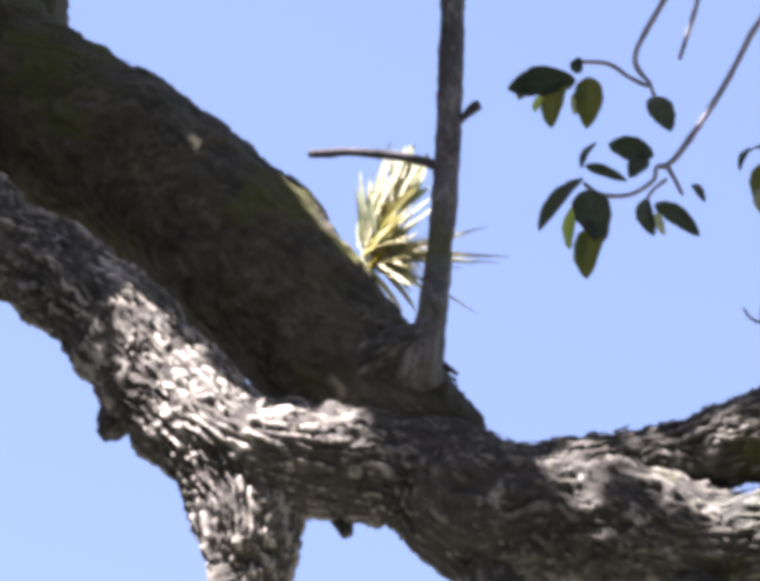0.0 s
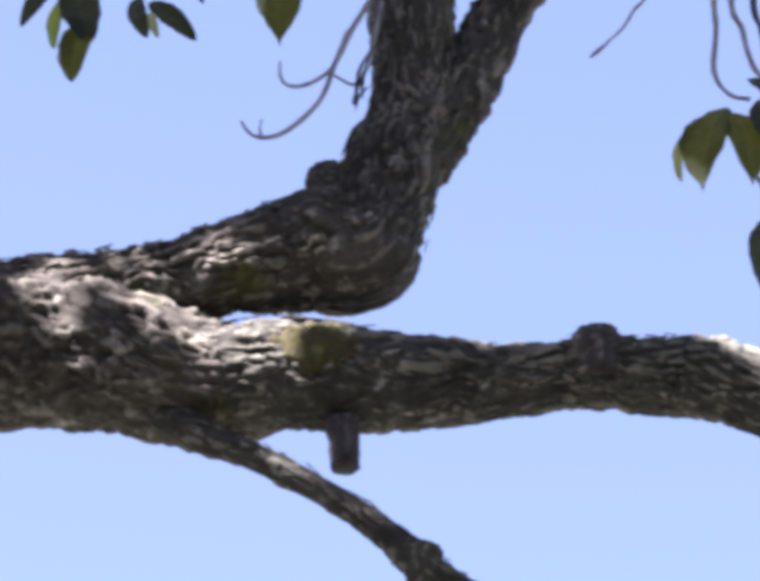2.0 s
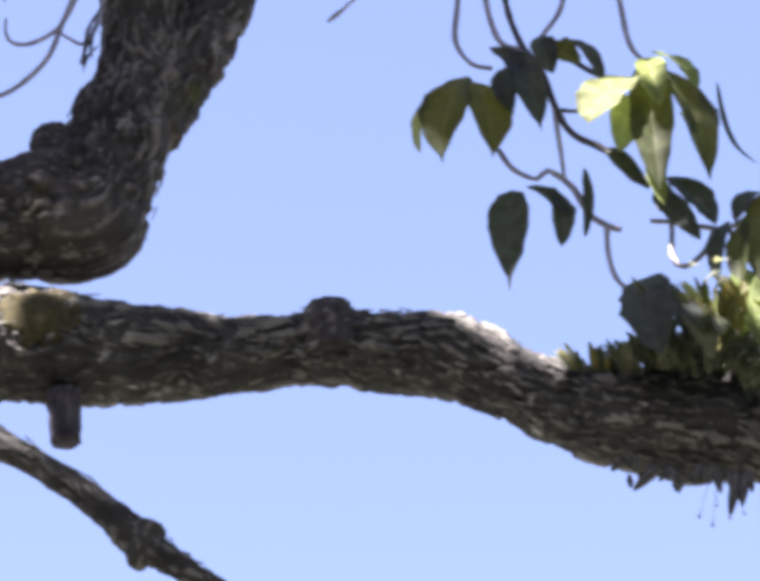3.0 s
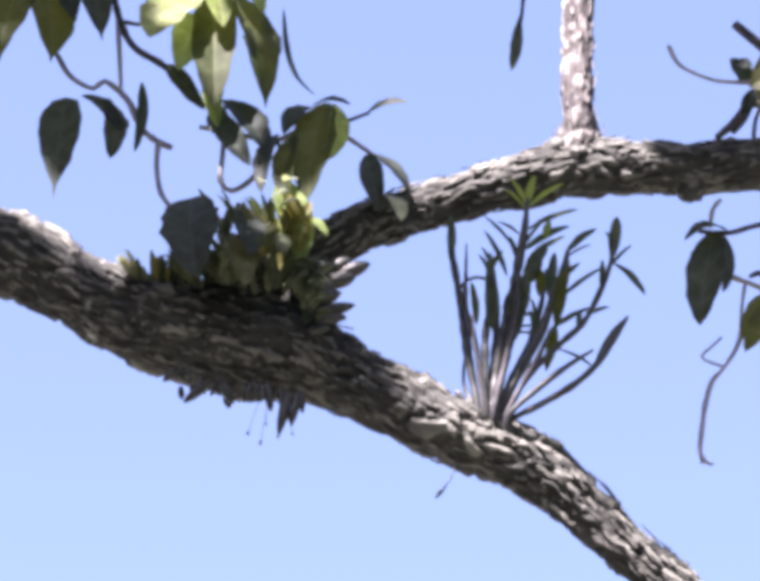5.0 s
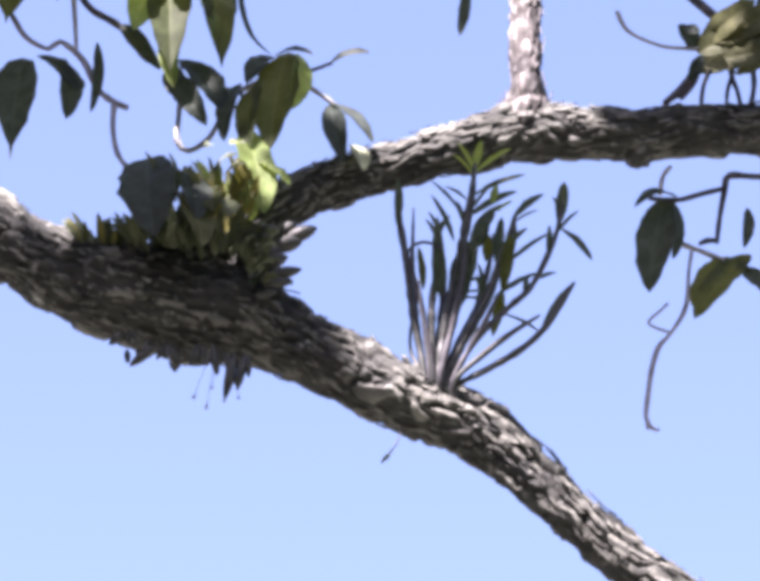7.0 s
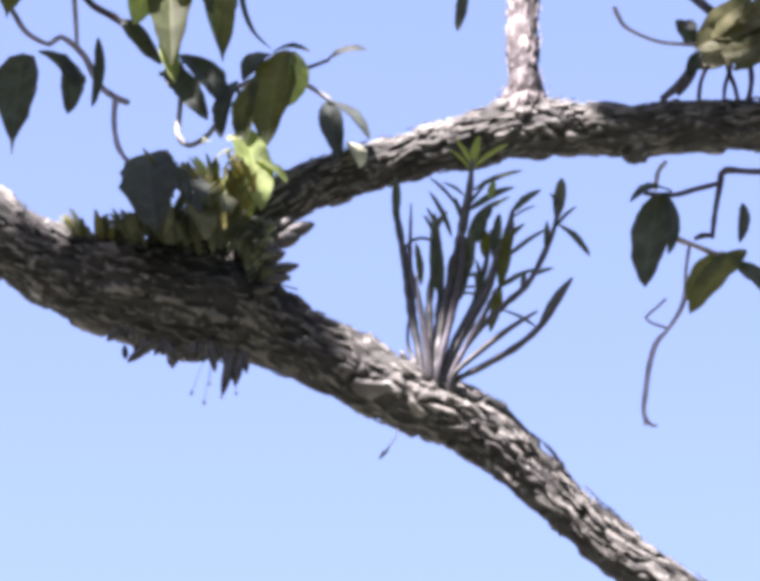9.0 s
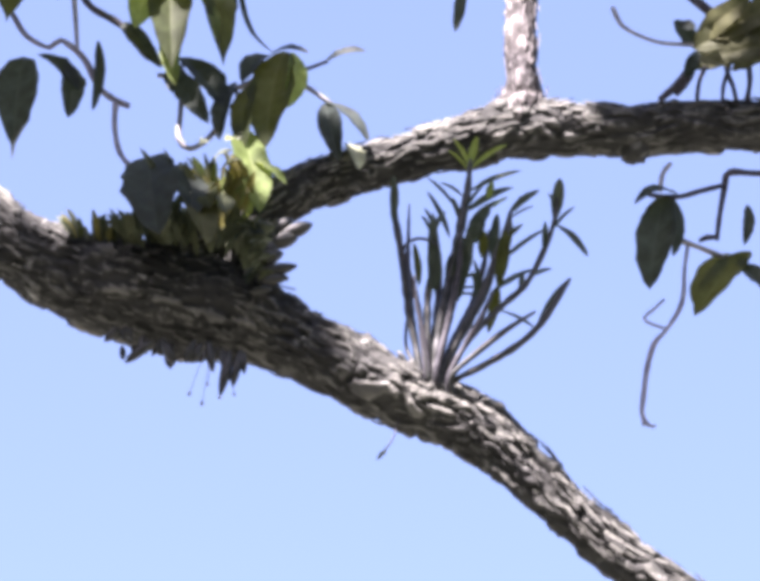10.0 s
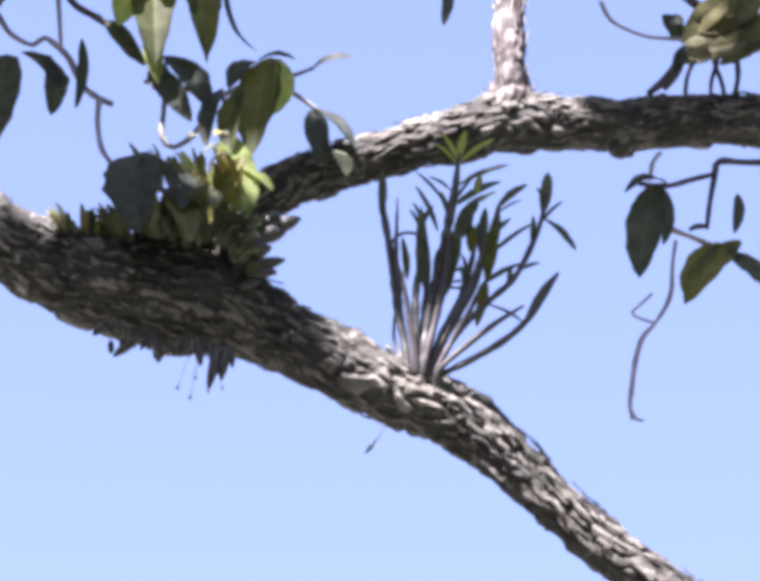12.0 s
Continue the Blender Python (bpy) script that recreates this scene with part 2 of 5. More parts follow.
def limb(name, points, mat, parent, rough=0.006, sides=110, step=0.0045, label="", seed=0.0, plate=0.02, knots=(), flakes=0, stretch=3.2):
    """A barked limb: swellings, long lumps, and plates of bark parted by cracks that run along it."""
    c = spline(points, step)
    d, u, w = frames_along(c)
    s = np.concatenate([[0], np.cumsum(np.linalg.norm(np.diff(c[:, :3], axis=0), axis=1))])
    ang = np.arange(sides) * 2 * math.pi / sides
    verts, plates = [], []
    for i in range(len(c)):
        r = c[i, 3]
        depth = rough * min(1.0, r / 0.05 + 0.25)
        for a in ang:
            ca, sa = math.cos(a), math.sin(a)
            q = Vector((ca * r, sa * r, s[i]))
            warp = noise.noise(q * 22 + Vector((seed, 3, 7)))
            bend = noise.noise(q * 55 + Vector((seed, 1, 4)))
            k = Vector((ca * r / plate + warp * 0.9 + bend * 0.35 + seed, sa * r / plate + warp * 0.9 - bend * 0.35, s[i] / (plate * stretch) + warp * 0.5 + bend * 0.25))
            far, cells = noise.voronoi(k)
            cell = cells[0]
            scale = (math.sin(cell.x * 12.99 + cell.y * 78.2 + cell.z * 37.7) * 43758.5) % 1.0
            gap = min(1.0, (far[1] - far[0]) / 0.34)
            gap = gap * gap * (3 - 2 * gap)
            lift = max(-0.7, min(0.7, (k.z - cell.z) * (1 if scale > 0.4 else -1)))
            strand = 1.0 - abs(noise.noise(k * 2.3 + Vector((9, 4, seed)))) * 2.2
            lump = noise.noise(q * 8 + Vector((seed, 0, 0))) * 1.6 + noise.noise(q * 21 + Vector((0, seed, 0))) * 1.0
            flake = noise.noise(Vector((ca * r * 120, sa * r * 120, s[i] * 42 + seed)))
            ridge = max(0.0, 1.0 - abs(noise.noise(k * 0.8 + Vector((2, seed, 6)))) * 2.2)
            h = depth * (lump * 0.8 + gap * (0.45 + 0.7 * scale + 0.6 * lift) + ridge * 0.55 + strand * 0.35 + flake * 0.35 - 1.15)
            for ks, ka, kr, kh in knots:
                g = ((s[i] - ks) / kr) ** 2 + (math.atan2(math.sin(a - ka), math.cos(a - ka)) * r / kr) ** 2
                if g < 6:
                    h += kh * math.exp(-g)
            verts.append(c[i, :3] + (r + h) * (ca * u[i] + sa * w[i]))
            plates.append(max(0.0, min(1.0, 0.04 + gap * (0.10 + 0.42 * scale * scale) + 0.20 * ridge + 0.24 * strand + 0.18 * flake - 0.08)))
    ob = part(name, verts, ring_faces(len(c), sides), mat, parent, label, ("plate", plates))
    if flakes:
        fv, ff = [], []
        for _ in range(flakes):
            i = int(rnd(0.03, 0.97) * (len(c) - 1))
            a, r = rnd(0, 2 * math.pi), c[i, 3] + rough * rnd(-0.1, 0.5)
            out = Vector(math.cos(a) * u[i] + math.sin(a) * w[i])
            if out.z < -0.3:
                r -= rough * 0.6
            along, across = Vector(d[i]), Vector(-math.sin(a) * u[i] + math.cos(a) * w[i])
            along = (along + across * rnd(-0.25, 0.25)) * rnd(0.012, 0.036 if out.z > -0.3 else 0.02) * (1 if rnd(0, 1) < 0.5 else -1)
            across = across * rnd(0.0010, 0.0028)
            at, lift = Vector(c[i, :3]) + out * r, rnd(0.03, 0.14) * along.length * (1.0 if out.z > -0.2 else 0.35)
            k = len(fv)
            for p, q, h in ((0, 1, -0.3), (0, -1, -0.3), (0.5, 1.1, 0.25), (0.5, -0.9, 0.3), (1, 0.5, 1), (1, -0.6, 0.9)):
                top = at + along * p + across * q + out * (h * lift)
                fv += [top, top - out * 0.0016]
            ff += [(k, k + 4, k + 6, k + 2), (k + 4, k + 8, k + 10, k + 6), (k + 1, k + 3, k + 7, k + 5), (k + 5, k + 7, k + 11, k + 9), (k, k + 1, k + 5, k + 4), (k + 4, k + 5, k + 9, k + 8), (k + 2, k + 6, k + 7, k + 3), (k + 6, k + 10, k + 11, k + 7), (k + 8, k + 9, k + 11, k + 10)]
        tagged(part("loose_bark", fv, ff, mat, ob, "loose flaking outer bark", ("plate", [rnd(0.2, 0.8)] * len(fv)), False), kind="stuff")
    return ob


def blade(name, base, tip, width, mat, parent, face=(0.0, -1.0, 0.15), bend=0.12, fold=0.18, drip=0.0, shape=0.49, label="", twist=0.0, rows=16):
    """A leaf from base to tip: an outline widest at `shape`, folded on its midrib, bent, with a wavy margin."""
    base, tip = Vector(base), Vector(tip)
    ax = tip - base
    n = length = ax.length * (1.08 if name == "leaf" else 1.0)
    width = width * (0.94 if name == "leaf" else 1.0)
    ax.normalize()
    nrm = Vector(face) - ax * ax.dot(Vector(face))
    nrm.normalize()
    side = ax.cross(nrm)
    seed = base.x * 37 + base.z * 91
    cols = (-1.0, -0.66, -0.33, -0.08, 0.0, 0.08, 0.33, 0.66, 1.0)
    verts, rib = [], []
    for i in range(rows + 1):
        t = i / rows
        body = 1.0 - drip
        if t < body or not drip:
            q = t / body
            e = q ** (math.log(0.5) / math.log(shape))
            half = math.sin(math.pi * min(e, 1.0)) ** 0.63 * 0.5 * width
            if drip:
                half = max(half, 0.05 * width * q)
        else:
            half = 0.05 * width * (1 - (t - body) / drip) + 0.0002
        arch = bend * length * math.sin(math.pi * t * 0.9)
        turn = twist * t
        sd = side * math.cos(turn) + nrm * math.sin(turn)
        nm = nrm * math.cos(turn) - side * math.sin(turn)
        for cx in cols:
            edge = 1 + 0.13 * noise.noise(Vector((t * 7 + seed, cx * 2, 0.3))) + 0.10 * noise.noise(Vector((t * 19 + seed, cx * 2, 8.3)))
            wav = 0.15 * half * noise.noise(Vector((t * 9 + seed, cx * 1.5, 5.1)))
            p = base + ax * (t * n) + nm * (arch - fold * abs(cx) * half * -1.0 + wav) + sd * (cx * half * edge)
            verts.append(p)
            side_vein = abs(((t * 9 - abs(cx) * 1.6) % 1.0) - 0.5) > 0.43
            rib.append(1.0 if abs(cx) < 0.05 else (0.45 if side_vein else 0.0))
    faces = []
    m = len(cols)
    for i in range(rows):
        for j in range(m - 1):
            a = i * m + j
            faces.append((a, a + 1, a + m + 1, a + m))
    return part(name, verts, faces, mat, parent, label, ("rib", rib))


def bulb(name, base, tip, r, mat, parent, label=""):
    b, t = Vector(base), Vector(tip)
    pts = [(*b.lerp(t, k), r * s) for k, s in ((0, 0.35), (0.15, 0.75), (0.4, 1.0), (0.65, 0.95), (0.88, 0.55), (1.0, 0.12))]
    return tube(name, pts, mat, parent, 9, 0.006, label)


def rnd(a, b):
    return random.uniform(a, b)


# ---- ground ----
bm = bmesh.new()
bmesh.ops.create_grid(bm, x_segments=60, y_segments=60, size=600)
for v in bm.verts:
    v.co.z = 0.25 * noise.noise(v.co * 0.02) if v.co.length > 25 else 0.0
me = bpy.data.meshes.new("ground")
bm.to_mesh(me)
bm.free()
me.materials.append(GRASS)
tagged(new("ground", me), "dark olive undergrowth below the tree", "ground", kind="structure")

# ---- unseen woodland added behind and beside the viewer: closes the place, cuts low skylight ----
wv, wf, rows_w, cols_w = [], [], 24, 120
for i in range(rows_w + 1):
    for j in range(cols_w + 1):
        a, k = math.radians(-200 + 220 * j / cols_w), i / rows_w
        tall = 12.0 + 2.5 * noise.noise(Vector((a * 4, 0, 2))) + 1.2 * noise.noise(Vector((a * 14, 0, 5)))
        away = 8.5 + 2.5 * k * k + 0.9 * noise.noise(Vector((a * 12, k * 6, 1))) + 0.5 * noise.noise(Vector((a * 30, k * 15, 4)))
        wv.append((away * math.cos(a), 3.0 + away * math.sin(a), -0.3 + k * tall))
for i in range(rows_w):
    for j in range(cols_w):
        k = i * (cols_w + 1) + j
        wf.append((k, k + 1, k + cols_w + 2, k + cols_w + 1))
tagged(part("backdrop", wv, wf, SHADE_WOODS, None, "unseen dark green woodland wall added to cut skylight"), category="woodland", kind="structure")

# ---- the tree ----
tree = thing("tree", (-3.0, 5.35, 0), "old rough-barked tree with mossy grey-brown spreading limbs", "tree")
limb("trunk", [(-3.0, 5.4, -0.1, 0.42), (-3.0, 5.4, 0.5, 0.34), (-2.95, 5.38, 1.8, 0.29), (-2.9, 5.35, 3.4, 0.27), (-2.75, 5.3, 4.9, 0.26), (-2.62, 5.3, 5.9, 0.24), (-2.5, 5.3, 7.2, 0.18)],
     BARK_OLD, tree, 0.012, 64, 0.03, "", 1.0, 0.05)
# mossy upper limb, which rises to a fork
limb("limb", [(-2.72, 5.35, 6.0, 0.20), (-2.422, 5.300, 6.096, 0.2000), (-2.225, 5.280, 5.906, 0.1850), (-2.034, 5.260, 5.772, 0.1650), (-1.872, 5.250, 5.632, 0.1535), (-1.732, 5.230, 5.472, 0.1576), (-1.606, 5.220, 5.306, 0.1432), (-1.512, 5.210, 5.179, 0.1314), (-1.427, 5.200, 5.073, 0.1193), (-1.350, 5.200, 4.979, 0.1029)],
     BARK_MOSS, tree, 0.006, 150, 0.006, "dark limb with a film of green moss", 2.0, 0.028, (), 160)
limb("limb", [(-2.295, 5.300, 5.959, 0.1347), (-2.237, 5.320, 6.079, 0.1133), (-2.229, 5.320, 6.205, 0.0960), (-2.254, 5.320, 6.375, 0.0879), (-2.306, 5.300, 6.685, 0.0756)], BARK_MOSS, tree, 0.006, 100, 0.007, "dark limb with a film of green moss", 3.0, 0.026)
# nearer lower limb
# its bark colour is raised to look sunlit
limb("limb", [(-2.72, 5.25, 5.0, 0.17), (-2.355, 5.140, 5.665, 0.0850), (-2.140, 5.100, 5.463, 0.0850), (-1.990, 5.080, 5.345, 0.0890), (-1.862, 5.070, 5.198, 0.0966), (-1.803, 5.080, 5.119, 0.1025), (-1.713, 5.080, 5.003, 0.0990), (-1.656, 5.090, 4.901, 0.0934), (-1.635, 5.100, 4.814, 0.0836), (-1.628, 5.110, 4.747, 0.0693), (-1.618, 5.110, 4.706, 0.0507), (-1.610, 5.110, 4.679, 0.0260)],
     BARK_LIT, tree, 0.010, 150, 0.0045, "limb with deeply fissured bark, coloured pale for the sun on it", 4.0, 0.013, ((0.93, 2.2, 0.03, 0.03),), 350, 8.0)
limb("limb", [(-1.640, 5.120, 4.781, 0.0464), (-1.618, 5.110, 4.706, 0.0399), (-1.598, 5.110, 4.655, 0.0359), (-1.577, 5.110, 4.600, 0.0342), (-1.549, 5.120, 4.517, 0.0325), (-1.505, 5.150, 4.367, 0.0314)],
     BARK_OLD, tree, 0.004, 64, 0.0045, "dark stem hanging below the sunlit limb", 4.5, 0.02, (), 60)
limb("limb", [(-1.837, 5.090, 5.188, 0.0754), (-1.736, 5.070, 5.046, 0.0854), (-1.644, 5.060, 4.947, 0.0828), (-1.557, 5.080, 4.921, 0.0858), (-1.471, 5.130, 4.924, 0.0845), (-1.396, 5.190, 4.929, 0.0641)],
     BARK_LIT, tree, 0.009, 130, 0.0045, "bark coloured pale as sunlit, where the limb joins the bridge", 4.2, 0.013, (), 160, 8.0)
# thick bridge that carries the two spreading limbs
limb("limb", [(-1.809, 5.110, 5.070, 0.0813), (-1.688, 5.120, 4.990, 0.0902), (-1.553, 5.150, 4.965, 0.0980), (-1.430, 5.170, 4.957, 0.1004), (-1.342, 5.180, 4.926, 0.1141), (-1.250, 5.190, 4.852, 0.1241), (-1.121, 5.200, 4.832, 0.1240), (-1.003, 5.200, 4.803, 0.1120), (-0.901, 5.200, 4.757, 0.0990), (-0.822, 5.210, 4.745, 0.0780), (-0.721, 5.210, 4.742, 0.0470)],
     BARK_OLD, tree, 0.0085, 150, 0.0045, "", 5.0, 0.018, (), 320, 5.0)
# upper spreading limb, bent upwards
limb("limb", [(-1.276, 5.190, 4.901, 0.0799), (-1.111, 5.170, 4.905, 0.0622), (-0.965, 5.170, 4.918, 0.0570), (-0.821, 5.180, 4.938, 0.0752), (-0.721, 5.190, 4.962, 0.0915), (-0.644, 5.190, 4.957, 0.0890), (-0.613, 5.200, 5.037, 0.0772), (-0.592, 5.210, 5.134, 0.0720), (-0.571, 5.220, 5.219, 0.0681), (-0.559, 5.220, 5.282, 0.0550)],
     BARK_OLD, tree, 0.0085, 150, 0.0042, "", 6.0, 0.019, (), 200, 3.2)
limb("limb", [(-0.578, 5.220, 5.202, 0.0591), (-0.569, 5.210, 5.303, 0.0595), (-0.568, 5.210, 5.394, 0.0630), (-0.562, 5.210, 5.505, 0.0605), (-0.548, 5.230, 5.691, 0.0554), (-0.536, 5.270, 5.958, 0.0473)],
     BARK_OLD, tree, 0.007, 110, 0.0048, "", 7.0, 0.019, (), 350)
limb("limb", [(-0.564, 5.230, 5.137, 0.0560), (-0.519, 5.250, 5.245, 0.0550), (-0.471, 5.260, 5.344, 0.0480), (-0.424, 5.270, 5.459, 0.0450), (-0.385, 5.280, 5.552, 0.0440), (-0.337, 5.310, 5.753, 0.0420), (-0.279, 5.330, 5.983, 0.0365)],
     BARK_OLD, tree, 0.007, 110, 0.0048, "", 8.0, 0.019, (), 300)
# lower spreading limb and its fork
limb("limb", [(-0.969, 5.220, 4.780, 0.0898), (-0.835, 5.200, 4.760, 0.0850), (-0.748, 5.200, 4.761, 0.0835), (-0.605, 5.200, 4.738, 0.0735), (-0.462, 5.200, 4.726, 0.0559), (-0.320, 5.200, 4.733, 0.0523), (-0.215, 5.200, 4.725, 0.0559), (-0.147, 5.200, 4.711, 0.0585), (-0.090, 5.200, 4.689, 0.0570), (-0.000, 5.200, 4.636, 0.0545), (0.074, 5.200, 4.608, 0.0630), (0.161, 5.200, 4.586, 0.0735), (0.241, 5.200, 4.570, 0.0722), (0.302, 5.200, 4.548, 0.0601), (0.355, 5.200, 4.521, 0.0500), (0.422, 5.200, 4.487, 0.0479), (0.489, 5.200, 4.451, 0.0485), (0.555, 5.200, 4.423, 0.0457), (0.615, 5.200, 4.392, 0.0423), (0.674, 5.200, 4.339, 0.0363), (0.738, 5.200, 4.271, 0.0335), (0.802, 5.200, 4.209, 0.0327), (0.886, 5.200, 4.150, 0.0325), (0.998, 5.220, 4.089, 0.0338), (1.198, 5.250, 4.039, 0.0287)],
     BARK_LIMB, tree, 0.0068, 120, 0.0042, "brown limb with flaking ridged bark, pale on top", 9.0, 0.016, (), 1200, 5.0)
limb("limb", [(0.161, 5.220, 4.632, 0.0471), (0.234, 5.220, 4.695, 0.0447), (0.301, 5.220, 4.741, 0.0395), (0.355, 5.220, 4.780, 0.0355), (0.424, 5.220, 4.815, 0.0343), (0.493, 5.220, 4.840, 0.0344), (0.562, 5.220, 4.864, 0.0359), (0.625, 5.220, 4.888, 0.0394), (0.674, 5.220, 4.903, 0.0416), (0.744, 5.220, 4.905, 0.0395), (0.828, 5.220, 4.904, 0.0389), (0.912, 5.220, 4.918, 0.0355), (1.011, 5.220, 4.925, 0.0362), (1.149, 5.240, 4.938, 0.0336), (1.376, 5.280, 5.000, 0.0284)],
     BARK_LIMB, tree, 0.006, 110, 0.0042, "brown limb with flaking ridged bark, pale on top", 10.0, 0.016, (), 800, 5.0)
limb("limb", [(0.674, 5.220, 4.889, 0.0332), (0.674, 5.210, 4.923, 0.0374), (0.675, 5.200, 4.946, 0.0319), (0.675, 5.190, 4.968, 0.0236), (0.674, 5.190, 5.030, 0.0230), (0.676, 5.190, 5.089, 0.0217), (0.677, 5.190, 5.157, 0.0211), (0.694, 5.200, 5.319, 0.0200), (0.721, 5.200, 5.552, 0.0175)],
     BARK_PALE, tree, 0.0045, 64, 0.004, "whitish lichen-crusted upright branch", 11.0, 0.012, (), 160)
limb("limb", [(-0.938, 5.180, 4.700, 0.0300), (-0.860, 5.150, 4.628, 0.0235), (-0.794, 5.140, 4.590, 0.0215), (-0.730, 5.140, 4.550, 0.0208), (-0.667, 5.140, 4.505, 0.0200), (-0.604, 5.140, 4.453, 0.0206), (-0.563, 5.140, 4.409, 0.0246), (-0.535, 5.140, 4.386, 0.0218), (-0.488, 5.140, 4.351, 0.0184), (-0.408, 5.150, 4.290, 0.0162), (-0.263, 5.180, 4.199, 0.0121)],
     BARK_LIMB, tree, 0.004, 64, 0.004, "thin branch, pale along its top", 12.0, 0.012, (), 260)
limb("limb", [(-1.377, 5.150, 5.083, 0.0419), (-1.359, 5.100, 5.108, 0.0402), (-1.345, 5.090, 5.156, 0.0306), (-1.340, 5.090, 5.194, 0.0266), (-1.338, 5.100, 5.250, 0.0244), (-1.337, 5.120, 5.363, 0.0230), (-1.332, 5.120, 5.464, 0.0232), (-1.330, 5.120, 5.567, 0.0225), (-1.330, 5.120, 5.671, 0.0218), (-1.331, 5.120, 5.799, 0.0229), (-1.330, 5.120, 5.952, 0.0223), (-1.324, 5.140, 6.237, 0.0211)],
     BARK_STEM, tree, 0.003, 64, 0.0045, "straight grey upright stem", 13.0, 0.012)
limb("stub", [(-1.510, 5.150, 5.109, 0.0487), (-1.433, 5.110, 5.117, 0.0419), (-1.371, 5.090, 5.135, 0.0370), (-1.345, 5.090, 5.156, 0.0242)], BARK_OLD, tree, 0.006, 56, 0.004, "rough collar at the foot of the stem", 23.0, 0.014)
limb("stub", [(-0.669, 5.180, 4.662, 0.0254), (-0.667, 5.180, 4.633, 0.0239), (-0.664, 5.180, 4.584, 0.0231)], BARK_TWIG, tree, 0.003, 40, 0.004, "short broken branch stub", 14.0, 0.012)
limb("stub", [(-1.874, 5.100, 5.072, 0.0366), (-1.885, 5.080, 5.027, 0.0227), (-1.901, 5.080, 5.014, 0.0113)], BARK_OLD, tree, 0.006, 40, 0.004, "broken knob of bark", 15.0, 0.012)
limb("stub", [(-1.507, 5.180, 4.888, 0.0256), (-1.496, 5.180, 4.849, 0.0144), (-1.492, 5.180, 4.835, 0.0096)], BARK_OLD, tree, 0.004, 32, 0.004, "broken knob of bark", 16.0, 0.012)
limb("stub", [(-1.640, 5.100, 4.733, 0.0461), (-1.675, 5.080, 4.685, 0.0275), (-1.697, 5.080, 4.665, 0.0107)], BARK_OLD, tree, 0.006, 40, 0.004, "broken knob of bark", 22.0, 0.012)
limb("stub", [(-1.256, 5.180, 4.743, 0.0576), (-1.215, 5.180, 4.695, 0.0344), (-1.195, 5.180, 4.668, 0.0168)], BARK_OLD, tree, 0.007, 50, 0.004, "broken knob of bark", 17.0, 0.014)
limb("stub", [(-0.294, 5.180, 4.705, 0.0480), (-0.295, 5.178, 4.748, 0.0460), (-0.296, 5.178, 4.786, 0.0330)], BARK_OLD, tree, 0.005, 50, 0.004, "rounded knot on the limb", 18.0, 0.016)
limb("stub", [(-0.674, 5.220, 5.050, 0.0614), (-0.695, 5.230, 5.104, 0.0441), (-0.704, 5.230, 5.136, 0.0266)], BARK_OLD, tree, 0.006, 50, 0.004, "rounded knot on the limb", 19.0, 0.016)
limb("stub", [(-0.543, 5.140, 4.421, 0.0270), (-0.552, 5.138, 4.386, 0.0240), (-0.556, 5.136, 4.360, 0.0110)], BARK_LIMB, tree, 0.004, 36, 0.004, "broken knob of bark", 20.0, 0.012)
limb("stub", [(0.837, 5.226, 4.890, 0.0300), (0.834, 5.216, 4.868, 0.0210), (0.832, 5.210, 4.855, 0.0090)], BARK_LIMB, tree, 0.005, 36, 0.004, "broken knob of bark", 24.0, 0.012)
limb("stub", [(0.235, 5.200, 4.661, 0.030), (0.276, 5.200, 4.647, 0.034), (0.307, 5.200, 4.617, 0.026)], BARK_LIMB, tree, 0.005, 48, 0.004, "rough bark in the crotch of the fork", 25.0, 0.014, (), 30)
moss_v = []
for i in range(29):
    for j in range(21):
        p, q = i / 14 - 1, j / 10 - 1
        mid = Vector((-0.706, 5.200, 4.757)) + Vector((p * 0.0662, 0, -p * 0.0029))
        ang = 0.05 + q * 0.9
        fade = 1 - math.sqrt(p * p + q * q) * (1 + 0.7 * noise.noise(Vector((p * 2.2, q * 2.2, 5)))) + 0.4 * noise.noise(Vector((p * 5, q * 5, 2)))
        r = 0.0805 + 0.03 * max(-0.6, min(0.22, fade - 0.28)) + 0.002 * noise.noise(Vector((p * 22, q * 16, 1)))
        moss_v.append(mid + Vector((0, -math.cos(ang) * r, math.sin(ang) * r)))
part("moss", moss_v, [(a * 21 + b, a * 21 + b + 1, a * 21 + b + 22, a * 21 + b + 21) for a in range(28) for b in range(20)], MOSS, tree, "olive-yellow moss cushion")
tube("twig", [(-1.336, 5.120, 5.516, 0.0100), (-1.360, 5.110, 5.526, 0.0091), (-1.414, 5.100, 5.541, 0.0083), (-1.498, 5.090, 5.555, 0.0075), (-1.524, 5.090, 5.556, 0.0083), (-1.568, 5.080, 5.553, 0.0067)], BARK_TWIG, tree, 10, 0.01, "bare dark twig", 0.2)
tube("twig", [(-1.322, 5.120, 5.607, 0.0084), (-1.301, 5.120, 5.627, 0.0075), (-1.284, 5.110, 5.634, 0.0100), (-1.274, 5.110, 5.639, 0.0075)], BARK_TWIG, tree, 10, 0.006, "short twig with a bud", 0.3)
tube("twig", [(-1.363, 5.140, 5.167, 0.0089), (-1.339, 5.130, 5.133, 0.0073), (-1.298, 5.110, 5.084, 0.0040)], BARK_TWIG, tree, 8, 0.006, "bare dark twig", 0.2)
